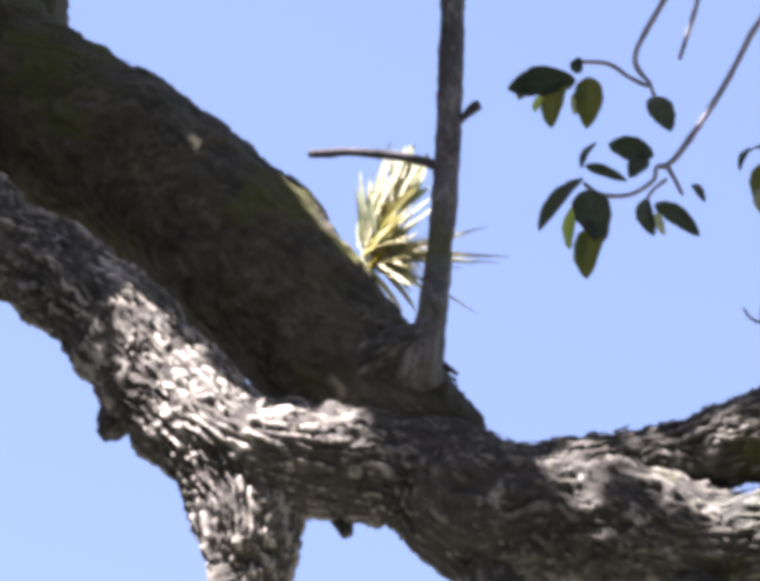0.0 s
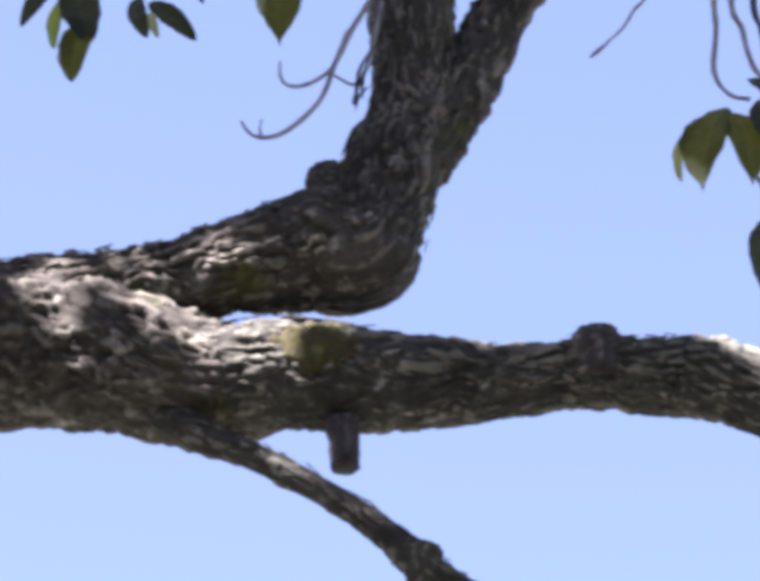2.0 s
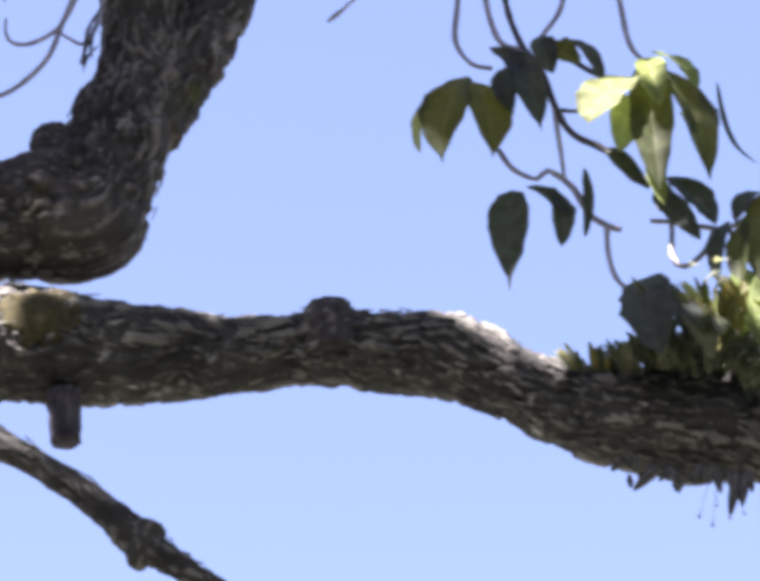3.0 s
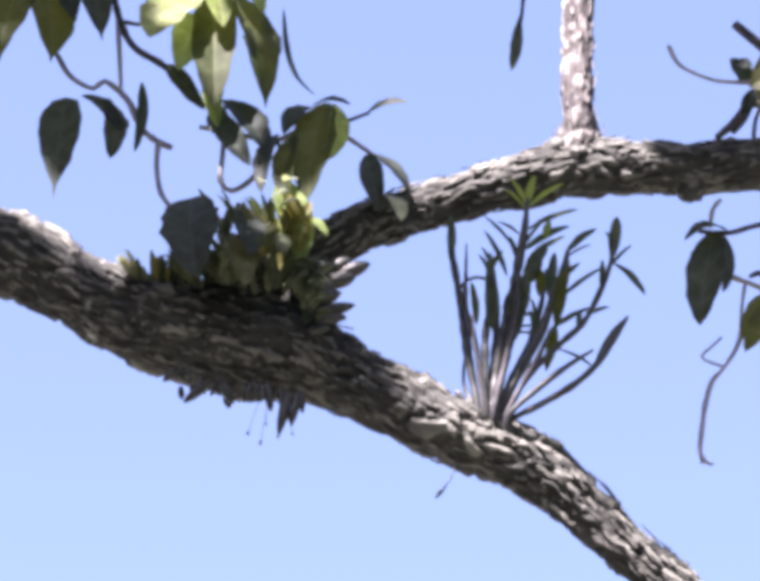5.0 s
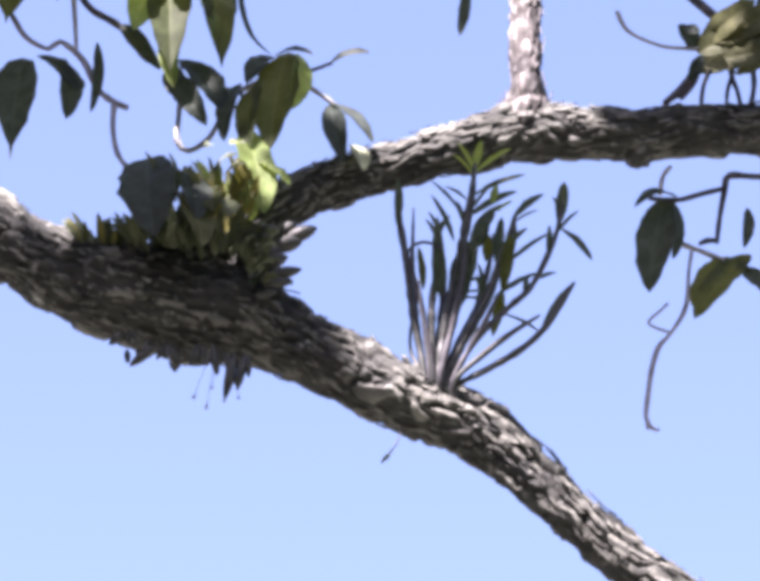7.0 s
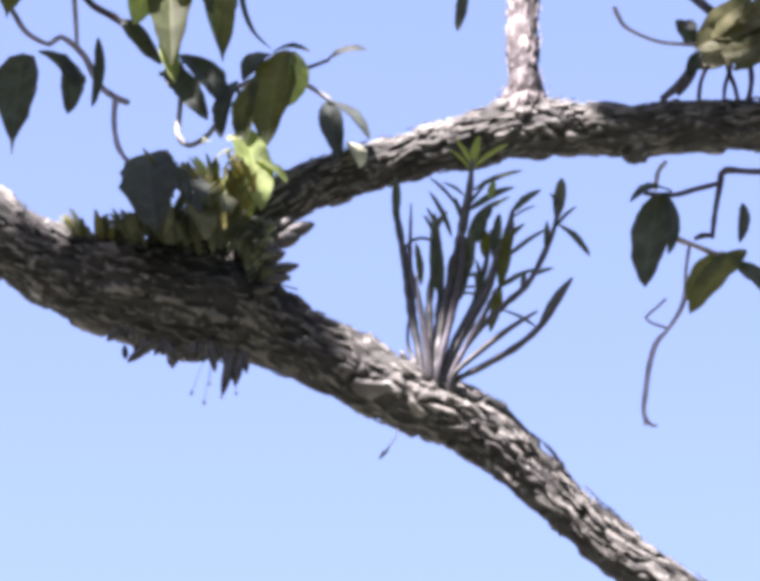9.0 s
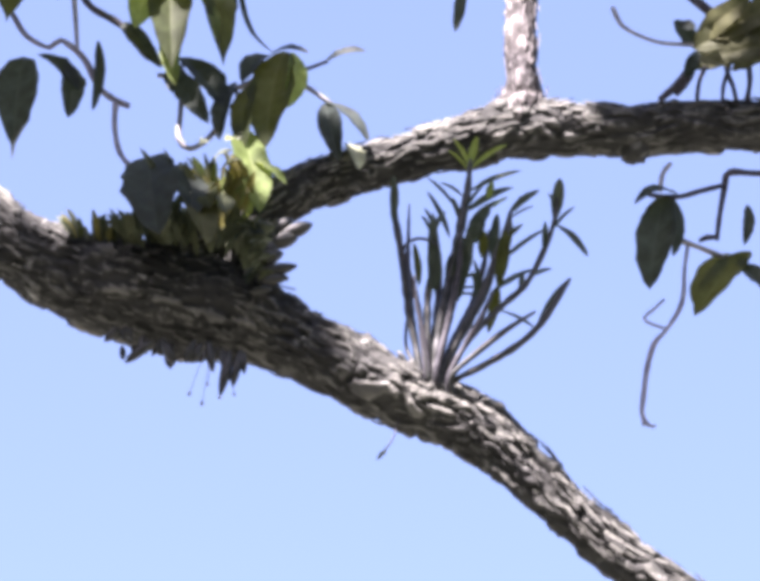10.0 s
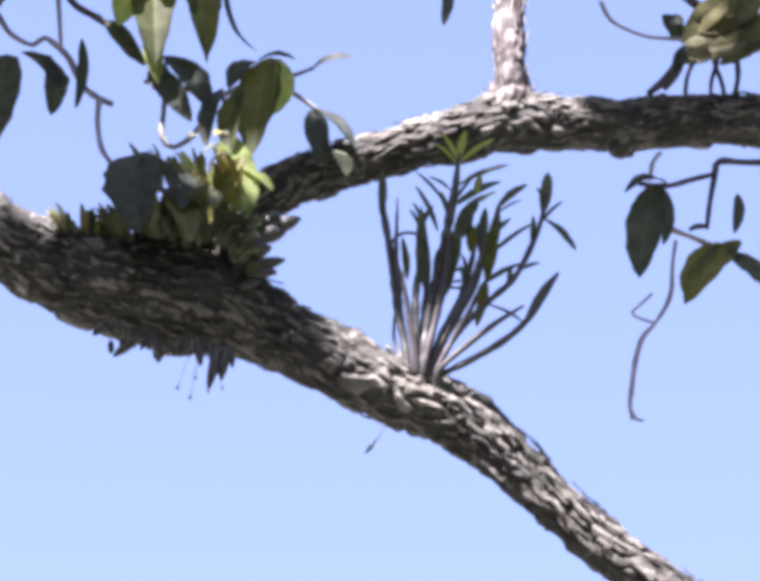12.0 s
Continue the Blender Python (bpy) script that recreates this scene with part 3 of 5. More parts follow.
for x0, y0, x1, y1, w in ((1402, 215, 1366, 345, 16), (1398, 290, 1358, 352, 14), (1380, 350, 1345, 442, 18), (1372, 392, 1328, 432, 14), (1392, 250, 1376, 330, 12), (1408, 120, 1388, 215, 12)):
    lo, hi = Vector((-0.610, 5.110, 5.200)), Vector((-0.536, 5.110, 5.100))
    p0 = Vector((lo.x + (hi.x - lo.x) * (x0 - 1400) / 100, lo.y, lo.z + (hi.z - lo.z) * (y0 - 300) / 100))
    p1 = Vector((lo.x + (hi.x - lo.x) * (x1 - 1400) / 100, lo.y - 0.01, lo.z + (hi.z - lo.z) * (y1 - 300) / 100))
    blade("bark_strip", p0, p1, w * 0.0008, BARK_PALE, tree, (-0.6, -0.6, 0.4), 0.12, 0.5, 0.0, 0.5, "peeling strip of pale bark")
# overhanging boughs from which the leafy shoots hang
limb("limb", [(-2.55, 5.3, 6.8, 0.12), (-2.0, 5.22, 6.75, 0.09), (-1.3, 5.2, 6.62, 0.07), (-0.7, 5.2, 6.45, 0.06), (-0.1, 5.2, 6.15, 0.05), (0.5, 5.2, 5.95, 0.042), (1.1, 5.2, 5.85, 0.034), (1.6, 5.2, 5.8, 0.02)],
     BARK_OLD, tree, 0.006, 48, 0.012, "overhanging bough", 21.0, 0.02)


# ---- unseen canopy added above to shade the limbs; gaps placed to sun chosen spots ----
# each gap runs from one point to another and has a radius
SUN_GAPS = [(-1.765, 4.99, 5.06, -1.62, 5.00, 4.87, 0.050), (-1.62, 5.00, 4.87, -1.635, 5.02, 4.74, 0.055), (-1.60, 5.00, 4.90, -1.49, 5.05, 4.98, 0.034), (-1.48, 5.22, 5.40, -1.40, 5.22, 5.45, 0.058),
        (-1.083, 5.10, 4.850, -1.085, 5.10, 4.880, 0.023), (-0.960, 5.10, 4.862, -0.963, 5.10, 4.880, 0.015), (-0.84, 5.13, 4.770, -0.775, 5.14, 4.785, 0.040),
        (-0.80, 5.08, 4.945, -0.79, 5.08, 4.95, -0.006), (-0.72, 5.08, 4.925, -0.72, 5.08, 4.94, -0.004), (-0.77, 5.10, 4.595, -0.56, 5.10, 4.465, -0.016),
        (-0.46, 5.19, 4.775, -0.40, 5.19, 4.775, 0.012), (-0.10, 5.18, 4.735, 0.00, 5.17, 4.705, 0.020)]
SUN_GAPS += [(0.10, 5.14, 5.085, 0.18, 5.14, 5.155, 0.016), (-0.138, 5.15, 5.03, -0.138, 5.15, 5.05, -0.012), (0.25, 5.12, 4.76, 0.285, 5.12, 4.735, 0.026), (0.19, 5.18, 4.94, 0.19, 5.18, 4.885, 0.014),
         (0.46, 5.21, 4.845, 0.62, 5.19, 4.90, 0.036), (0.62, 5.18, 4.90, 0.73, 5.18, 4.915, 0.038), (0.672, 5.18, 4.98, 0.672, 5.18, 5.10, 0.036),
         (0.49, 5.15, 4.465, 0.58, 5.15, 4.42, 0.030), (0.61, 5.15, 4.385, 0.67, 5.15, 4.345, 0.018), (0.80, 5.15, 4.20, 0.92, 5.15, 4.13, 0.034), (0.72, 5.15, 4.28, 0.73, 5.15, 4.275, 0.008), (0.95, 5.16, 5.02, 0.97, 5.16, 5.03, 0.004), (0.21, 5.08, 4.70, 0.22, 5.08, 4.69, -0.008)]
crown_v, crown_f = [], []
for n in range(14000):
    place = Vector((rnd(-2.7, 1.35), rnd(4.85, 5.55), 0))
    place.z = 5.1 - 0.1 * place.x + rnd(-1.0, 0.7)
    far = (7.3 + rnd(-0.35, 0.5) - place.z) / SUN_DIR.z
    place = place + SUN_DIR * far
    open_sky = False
    for x0, y0, z0, x1, y1, z1, r in SUN_GAPS:
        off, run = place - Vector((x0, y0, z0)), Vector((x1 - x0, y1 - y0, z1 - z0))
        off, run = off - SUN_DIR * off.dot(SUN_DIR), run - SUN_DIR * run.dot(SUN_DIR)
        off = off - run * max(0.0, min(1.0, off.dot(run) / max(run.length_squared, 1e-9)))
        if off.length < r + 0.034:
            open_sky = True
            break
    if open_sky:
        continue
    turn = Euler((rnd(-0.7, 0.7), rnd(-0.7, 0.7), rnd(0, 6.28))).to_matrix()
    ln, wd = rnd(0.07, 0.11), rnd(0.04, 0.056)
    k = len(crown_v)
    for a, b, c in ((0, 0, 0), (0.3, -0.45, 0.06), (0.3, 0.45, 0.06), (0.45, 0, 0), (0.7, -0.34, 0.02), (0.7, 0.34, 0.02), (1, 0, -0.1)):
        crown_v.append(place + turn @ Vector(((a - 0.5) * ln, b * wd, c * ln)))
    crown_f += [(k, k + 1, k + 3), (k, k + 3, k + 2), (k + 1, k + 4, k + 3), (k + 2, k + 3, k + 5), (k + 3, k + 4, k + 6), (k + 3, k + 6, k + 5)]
tagged(part("crown", crown_v, crown_f, LEAF_OLIVE, tree, "unseen leafy canopy added for shade, with gaps placed to sun the limbs", ("rib", [0.0] * len(crown_v))), kind="stuff")
# unseen twigs that carry the added canopy
for n in range(9):
    x = -2.4 + n * 0.42
    tube("twig", [(x, 5.2, 6.72 - 0.24 * max(0, x + 1.5), 0.018), (x - 0.15, 4.95, 6.95, 0.012), (x - 0.3, 4.7, 7.2, 0.008), (x - 0.5, 4.4, 7.4, 0.004)], BARK_TWIG, tree, 7, 0.03)


# ---- leafy shoots ----
def shoot(anchor, label, group="leafy shoots"):
    return thing("leafy_shoot", anchor, label, "leafy twig", group)


def twig(points, parent, mat=BARK_TWIG, name="twig", label="", sides=8):
    return tube(name, points, mat, parent, sides, 0.008, label, 0.25, points[0][0])


shoot_a = shoot((-0.75, 5.2, 6.46), "drooping shoot with dark green curled leaves")
twig([(-0.75, 5.2, 6.46, 0.006), (-0.735, 5.200, 5.987, 0.0077), (-0.819, 5.200, 5.783, 0.0059), (-0.875, 5.200, 5.664, 0.0058), (-0.951, 5.200, 5.540, 0.0058), (-0.981, 5.200, 5.529, 0.0050), (-0.986, 5.200, 5.502, 0.0041), (-1.027, 5.200, 5.477, 0.0041), (-1.077, 5.200, 5.484, 0.0041), (-1.107, 5.200, 5.511, 0.0042)], shoot_a, DRY_TWIG)
twig([(-0.964, 5.200, 5.532, 0.0050), (-0.947, 5.200, 5.493, 0.0041), (-0.936, 5.200, 5.464, 0.0033)], shoot_a, DRY_TWIG)
twig([(-0.964, 5.200, 5.501, 0.0041), (-0.989, 5.200, 5.479, 0.0033), (-0.997, 5.200, 5.463, 0.0033)], shoot_a, DRY_TWIG)
blade("leaf", (-1.082, 5.200, 5.598), (-1.100, 5.160, 5.514), 0.0243, LEAF, shoot_a, (-0.32, -0.85, -0.30), 0.10, 0.25)
blade("leaf", (-1.107, 5.200, 5.550), (-1.031, 5.180, 5.492), 0.0227, LEAF, shoot_a, (0.08, -0.85, -0.30), 0.10, 0.25)
blade("leaf", (-0.985, 5.200, 5.553), (-1.056, 5.180, 5.571), 0.0470, LEAF, shoot_a, (0.08, -0.85, -0.30), 0.10, 0.25)
blade("leaf", (-1.004, 5.200, 5.556), (-1.019, 5.160, 5.482), 0.0389, LEAF, shoot_a, (0.24, -0.85, -0.30), 0.10, 0.25)
blade("leaf", (-1.109, 5.200, 5.525), (-1.171, 5.170, 5.402), 0.0421, LEAF, shoot_a, (-0.32, -0.85, -0.30), 0.10, 0.25)
blade("leaf", (-1.106, 5.200, 5.498), (-1.072, 5.180, 5.370), 0.0680, LEAF, shoot_a, (0.16, -0.85, -0.30), 0.10, 0.25)
blade("leaf", (-1.087, 5.200, 5.424), (-1.091, 5.170, 5.293), 0.0551, LEAF_OLIVE, shoot_a, (-0.08, -0.85, -0.30), 0.10, 0.25)
# narrow pale blades stand in for light coming through the leaf
blade("leaf", (-1.115, 5.200, 5.479), (-1.122, 5.180, 5.364), 0.0324, LEAF_PALE, shoot_a, (-0.40, -0.85, -0.30), 0.10, 0.25)
blade("leaf", (-1.105, 5.200, 5.388), (-1.105, 5.180, 5.318), 0.0275, PALE_GLINT_LEAF, shoot_a, (-0.16, -0.85, -0.30), 0.10, 0.25)
blade("leaf", (-1.005, 5.200, 5.464), (-0.975, 5.160, 5.358), 0.0356, LEAF, shoot_a, (-0.16, -0.85, -0.30), 0.10, 0.25)
blade("leaf", (-0.983, 5.200, 5.454), (-0.907, 5.180, 5.361), 0.0373, LEAF, shoot_a, (0.24, -0.85, -0.30), 0.10, 0.25)
blade("leaf", (-0.983, 5.200, 5.432), (-0.958, 5.160, 5.354), 0.0194, PALE_GLINT_LEAF, shoot_a, (0.00, -0.85, -0.30), 0.10, 0.25)
blade("leaf", (-0.918, 5.200, 5.484), (-0.893, 5.170, 5.421), 0.0178, LEAF, shoot_a, (0.24, -0.85, -0.30), 0.10, 0.25)
shoot_b = shoot((-0.95, 5.2, 6.52), "drooping shoot with dark green curled leaves")
twig([(-0.95, 5.2, 6.52, 0.006), (-0.856, 5.200, 6.117, 0.0069), (-0.969, 5.200, 5.892, 0.0060), (-1.020, 5.200, 5.773, 0.0051), (-0.992, 5.200, 5.707, 0.0042), (-1.029, 5.200, 5.729, 0.0042), (-1.068, 5.200, 5.765, 0.0042), (-1.124, 5.200, 5.778, 0.0042)], shoot_b, DRY_TWIG)
twig([(-0.873, 5.200, 6.075, 0.0060), (-0.909, 5.200, 5.883, 0.0051), (-0.941, 5.200, 5.757, 0.0042)], shoot_b, DRY_TWIG)
twig([(-0.992, 5.200, 5.707, 0.0034), (-0.986, 5.200, 5.683, 0.0034)], shoot_b, DRY_TWIG)
blade("leaf", (-1.124, 5.200, 5.738), (-1.232, 5.170, 5.711), 0.0599, LEAF, shoot_b, (-0.08, -0.85, -0.30), 0.10, 0.25)
blade("leaf", (-1.184, 5.200, 5.752), (-1.219, 5.180, 5.694), 0.0405, LEAF_OLIVE, shoot_b, (-0.24, -0.85, -0.30), 0.10, 0.25)
blade("leaf", (-1.149, 5.200, 5.734), (-1.154, 5.160, 5.610), 0.0486, LEAF_OLIVE, shoot_b, (-0.16, -0.85, -0.30), 0.10, 0.25)
blade("leaf", (-1.166, 5.200, 5.718), (-1.184, 5.160, 5.646), 0.0292, LEAF_PALE, shoot_b, (-0.32, -0.85, -0.30), 0.10, 0.25)
blade("leaf", (-1.101, 5.200, 5.742), (-1.100, 5.180, 5.617), 0.0535, LEAF_OLIVE, shoot_b, (0.24, -0.85, -0.30), 0.10, 0.25)
blade("leaf", (-1.127, 5.200, 5.753), (-1.112, 5.170, 5.762), 0.0259, LEAF, shoot_b, (0.16, -0.85, -0.30), 0.10, 0.25)
blade("leaf", (-1.123, 5.200, 5.711), (-1.121, 5.180, 5.646), 0.0211, PALE_GLINT_LEAF, shoot_b, (0.16, -0.85, -0.30), 0.10, 0.25)
blade("leaf", (-0.991, 5.200, 5.681), (-0.954, 5.180, 5.588), 0.0486, LEAF, shoot_b, (0.24, -0.85, -0.30), 0.10, 0.25)
shoot_c = shoot((-0.62, 5.2, 6.43), "hanging shoot with one broad drooping leaf")
twig([(-0.62, 5.2, 6.43, 0.006), (-0.704, 5.200, 5.951, 0.0058), (-0.731, 5.200, 5.692, 0.0041), (-0.735, 5.200, 5.591, 0.0032), (-0.761, 5.200, 5.522, 0.0032), (-0.786, 5.200, 5.509, 0.0032)], shoot_c, DRY_TWIG)
blade("leaf", (-0.790, 5.200, 5.513), (-0.773, 5.170, 5.338), 0.0795, LEAF_OLIVE, shoot_c, (0.2, -0.9, 0.3), 0.08, 0.3, 0.08)
blade("leaf", (-0.780, 5.200, 5.538), (-0.824, 5.170, 5.472), 0.0316, LEAF, shoot_c, (-0.4, -0.7, 0.5), 0.25, 0.4)
blade("leaf", (-0.769, 5.200, 5.505), (-0.745, 5.160, 5.404), 0.0247, LEAF, shoot_c, (0.6, -0.7, 0.3), 0.15, 0.4)

# pale inner blade painted in for light between the leaves
blade("leaf", (-0.788, 5.150, 5.427), (-0.789, 5.130, 5.359), 0.0206, PALE_GLINT_LEAF, shoot_c, (-0.4, -0.8, 0.5), 0.14, 0.5)

# bare curling twigs beside the upright limb
curl = thing("bare_twig", (-0.599, 5.140, 5.466), "bare grey dead twig with curling ends", "twig")
twig([(-0.578, 5.140, 5.532, 0.0043), (-0.595, 5.130, 5.478, 0.0043), (-0.615, 5.110, 5.379, 0.0048), (-0.650, 5.100, 5.301, 0.0052), (-0.677, 5.100, 5.236, 0.0038), (-0.716, 5.100, 5.207, 0.0033), (-0.745, 5.100, 5.207, 0.0029), (-0.757, 5.100, 5.224, 0.0024), (-0.758, 5.100, 5.252, 0.0019)], curl, DRY_TWIG)
twig([(-0.654, 5.100, 5.301, 0.0043), (-0.673, 5.100, 5.247, 0.0043), (-0.697, 5.100, 5.176, 0.0042), (-0.747, 5.100, 5.124, 0.0038), (-0.785, 5.100, 5.115, 0.0033), (-0.805, 5.100, 5.128, 0.0029), (-0.815, 5.100, 5.147, 0.0019)], curl, DRY_TWIG)
twig([(-0.784, 5.100, 5.117, 0.0024), (-0.787, 5.100, 5.132, 0.0019), (-0.784, 5.100, 5.148, 0.0014)], curl, DRY_TWIG)
twig([(-0.681, 5.100, 5.225, 0.0024), (-0.662, 5.100, 5.210, 0.0024), (-0.641, 5.110, 5.209, 0.0029), (-0.622, 5.120, 5.274, 0.0033), (-0.608, 5.140, 5.381, 0.0033)], curl, DRY_TWIG)
twig([(-0.639, 5.110, 5.213, 0.0038), (-0.647, 5.110, 5.173, 0.0029)], curl, BARK_TWIG)

# large shoot over the lower limb
shoot_d = shoot((0.05, 5.2, 6.12), "large drooping shoot with broad dark leaves, some coloured as if lit through")
top_d = (0.05, 5.2, 6.12, 0.007)
twig([top_d, (-0.087, 5.200, 5.500, 0.0058), (-0.102, 5.200, 5.323, 0.0043), (-0.107, 5.200, 5.249, 0.0043), (-0.085, 5.200, 5.207, 0.0035), (-0.055, 5.200, 5.197, 0.0035)], shoot_d, DRY_TWIG)
twig([top_d, (-0.069, 5.200, 5.463, 0.0058), (-0.061, 5.200, 5.321, 0.0043), (-0.043, 5.200, 5.246, 0.0043), (-0.012, 5.200, 5.227, 0.0036), (0.012, 5.200, 5.195, 0.0042)], shoot_d, DRY_TWIG)
twig([top_d, (-0.037, 5.200, 5.462, 0.0058), (-0.032, 5.200, 5.319, 0.0050), (-0.011, 5.200, 5.238, 0.0050), (0.016, 5.200, 5.191, 0.0050), (0.038, 5.200, 5.115, 0.0056), (0.061, 5.200, 5.074, 0.0056), (0.105, 5.200, 5.045, 0.0049), (0.145, 5.200, 4.992, 0.0042), (0.189, 5.200, 4.980, 0.0035), (0.199, 5.200, 4.950, 0.0035)], shoot_d)
twig([(0.050, 5.200, 5.448, 0.0051), (0.053, 5.200, 5.315, 0.0043), (0.015, 5.200, 5.243, 0.0036)], shoot_d, DRY_TWIG)
twig([(0.116, 5.200, 5.489, 0.0051), (0.136, 5.200, 5.311, 0.0043), (0.147, 5.200, 5.232, 0.0043), (0.168, 5.200, 5.196, 0.0035)], shoot_d, DRY_TWIG)
twig([(0.031, 5.200, 5.139, 0.0035), (0.039, 5.200, 5.058, 0.0035), (0.044, 5.200, 4.999, 0.0028)], shoot_d, DRY_TWIG)
twig([(0.017, 5.200, 5.247, 0.0043), (0.062, 5.200, 5.206, 0.0043), (0.110, 5.200, 5.173, 0.0042), (0.166, 5.200, 5.166, 0.0035), (0.243, 5.200, 5.141, 0.0035)], shoot_d)
twig([(0.038, 5.200, 5.119, 0.0035), (0.073, 5.200, 5.117, 0.0028), (0.109, 5.200, 5.139, 0.0028)], shoot_d)
twig([(-0.061, 5.200, 5.071, 0.0035), (-0.049, 5.200, 5.052, 0.0042), (-0.029, 5.200, 5.019, 0.0042), (0.004, 5.200, 5.001, 0.0035), (0.020, 5.200, 5.015, 0.0042), (0.054, 5.200, 4.985, 0.0049), (0.076, 5.200, 4.939, 0.0048), (0.100, 5.200, 4.918, 0.0048), (0.121, 5.200, 4.909, 0.0041)], shoot_d, DRY_TWIG)
twig([(0.101, 5.200, 4.914, 0.0041), (0.101, 5.200, 4.873, 0.0041), (0.110, 5.200, 4.830, 0.0041), (0.133, 5.200, 4.805, 0.0041), (0.173, 5.200, 4.796, 0.0041), (0.191, 5.190, 4.793, 0.0034), (0.195, 5.190, 4.765, 0.0027)], shoot_d, DRY_TWIG)
twig([(0.195, 5.200, 4.967, 0.0035), (0.193, 5.200, 4.901, 0.0041), (0.192, 5.200, 4.859, 0.0041), (0.208, 5.200, 4.843, 0.0041), (0.236, 5.200, 4.865, 0.0041), (0.254, 5.200, 4.906, 0.0035)], shoot_d, PALE_STEM)
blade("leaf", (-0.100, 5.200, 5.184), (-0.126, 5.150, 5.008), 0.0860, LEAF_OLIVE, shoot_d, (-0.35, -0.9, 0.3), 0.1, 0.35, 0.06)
# bright blade in place of a highlight on the leaf's left side
blade("leaf", (-0.109, 5.210, 5.182), (-0.151, 5.170, 5.037), 0.0412, LEAF_SUNLIT, shoot_d, (-0.8, -0.5, 0.5), 0.16, 0.4)
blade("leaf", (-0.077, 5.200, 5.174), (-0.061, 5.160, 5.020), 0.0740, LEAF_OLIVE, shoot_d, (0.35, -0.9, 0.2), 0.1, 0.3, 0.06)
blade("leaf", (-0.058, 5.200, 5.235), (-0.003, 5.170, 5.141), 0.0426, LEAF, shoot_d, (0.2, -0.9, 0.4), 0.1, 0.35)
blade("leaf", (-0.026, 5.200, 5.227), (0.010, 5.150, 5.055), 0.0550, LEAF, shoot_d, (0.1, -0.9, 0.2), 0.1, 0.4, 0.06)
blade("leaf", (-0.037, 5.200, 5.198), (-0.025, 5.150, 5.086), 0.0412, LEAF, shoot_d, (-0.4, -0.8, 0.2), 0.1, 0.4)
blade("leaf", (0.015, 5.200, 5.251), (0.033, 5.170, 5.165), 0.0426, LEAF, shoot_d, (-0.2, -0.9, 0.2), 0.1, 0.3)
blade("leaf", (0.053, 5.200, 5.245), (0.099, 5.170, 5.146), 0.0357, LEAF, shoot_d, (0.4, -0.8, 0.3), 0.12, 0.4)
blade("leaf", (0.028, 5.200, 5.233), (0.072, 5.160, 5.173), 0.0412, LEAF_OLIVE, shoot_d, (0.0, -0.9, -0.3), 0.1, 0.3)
# broad blade coloured as if the sun shone through it
blade("leaf", (0.148, 5.180, 5.158), (0.086, 5.120, 5.040), 0.0900, LEAF_SUNLIT, shoot_d, (-0.2, -0.85, 0.45), 0.12, 0.2)
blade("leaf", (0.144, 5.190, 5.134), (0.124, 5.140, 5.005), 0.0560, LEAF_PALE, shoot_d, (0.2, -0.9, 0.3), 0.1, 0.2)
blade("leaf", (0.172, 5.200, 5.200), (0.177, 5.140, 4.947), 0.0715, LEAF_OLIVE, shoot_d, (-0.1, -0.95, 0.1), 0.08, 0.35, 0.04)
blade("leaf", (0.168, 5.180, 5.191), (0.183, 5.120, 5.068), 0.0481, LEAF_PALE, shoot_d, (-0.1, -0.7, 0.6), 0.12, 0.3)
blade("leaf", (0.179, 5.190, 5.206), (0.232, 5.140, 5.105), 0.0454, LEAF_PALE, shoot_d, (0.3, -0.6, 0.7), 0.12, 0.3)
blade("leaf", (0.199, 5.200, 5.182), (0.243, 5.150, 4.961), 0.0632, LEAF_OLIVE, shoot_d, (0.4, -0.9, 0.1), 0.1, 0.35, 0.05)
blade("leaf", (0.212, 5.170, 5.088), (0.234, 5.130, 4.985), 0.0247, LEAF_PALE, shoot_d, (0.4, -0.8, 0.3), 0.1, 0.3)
blade("leaf", (0.241, 5.200, 5.141), (0.252, 5.170, 5.036), 0.0330, LEAF, shoot_d, (0.5, -0.8, 0.1), 0.1, 0.3)
blade("leaf", (0.105, 5.200, 5.050), (0.160, 5.170, 4.959), 0.0275, LEAF, shoot_d, (-0.3, -0.8, 0.2), 0.1, 0.4)
blade("leaf", (0.175, 5.190, 5.044), (0.184, 5.150, 4.919), 0.0344, LEAF_PALE, shoot_d, (-0.3, -0.8, 0.4), 0.12, 0.3)
blade("leaf", (0.190, 5.200, 4.996), (0.249, 5.170, 4.894), 0.0536, LEAF, shoot_d, (0.3, -0.9, 0.2), 0.1, 0.3)
blade("leaf", (0.171, 5.200, 4.972), (0.228, 5.160, 4.864), 0.0399, LEAF, shoot_d, (-0.2, -0.9, 0.1), 0.1, 0.4)
blade("leaf", (-0.033, 5.200, 4.984), (-0.039, 5.160, 4.796), 0.0650, LEAF, shoot_d, (-0.15, -0.95, 0.1), 0.06, 0.25, 0.13, 0.4)
blade("leaf", (-0.012, 5.200, 4.989), (0.045, 5.170, 4.912), 0.0316, LEAF, shoot_d, (0.1, -0.9, 0.4), 0.12, 0.4)
blade("leaf", (0.033, 5.200, 4.975), (0.033, 5.160, 4.863), 0.0399, LEAF, shoot_d, (0.3, -0.9, 0.0), 0.1, 0.4)
blade("leaf", (0.073, 5.200, 5.018), (0.067, 5.170, 4.886), 0.0206, LEAF, shoot_d, (0.5, -0.8, 0.0), 0.06, 0.35)
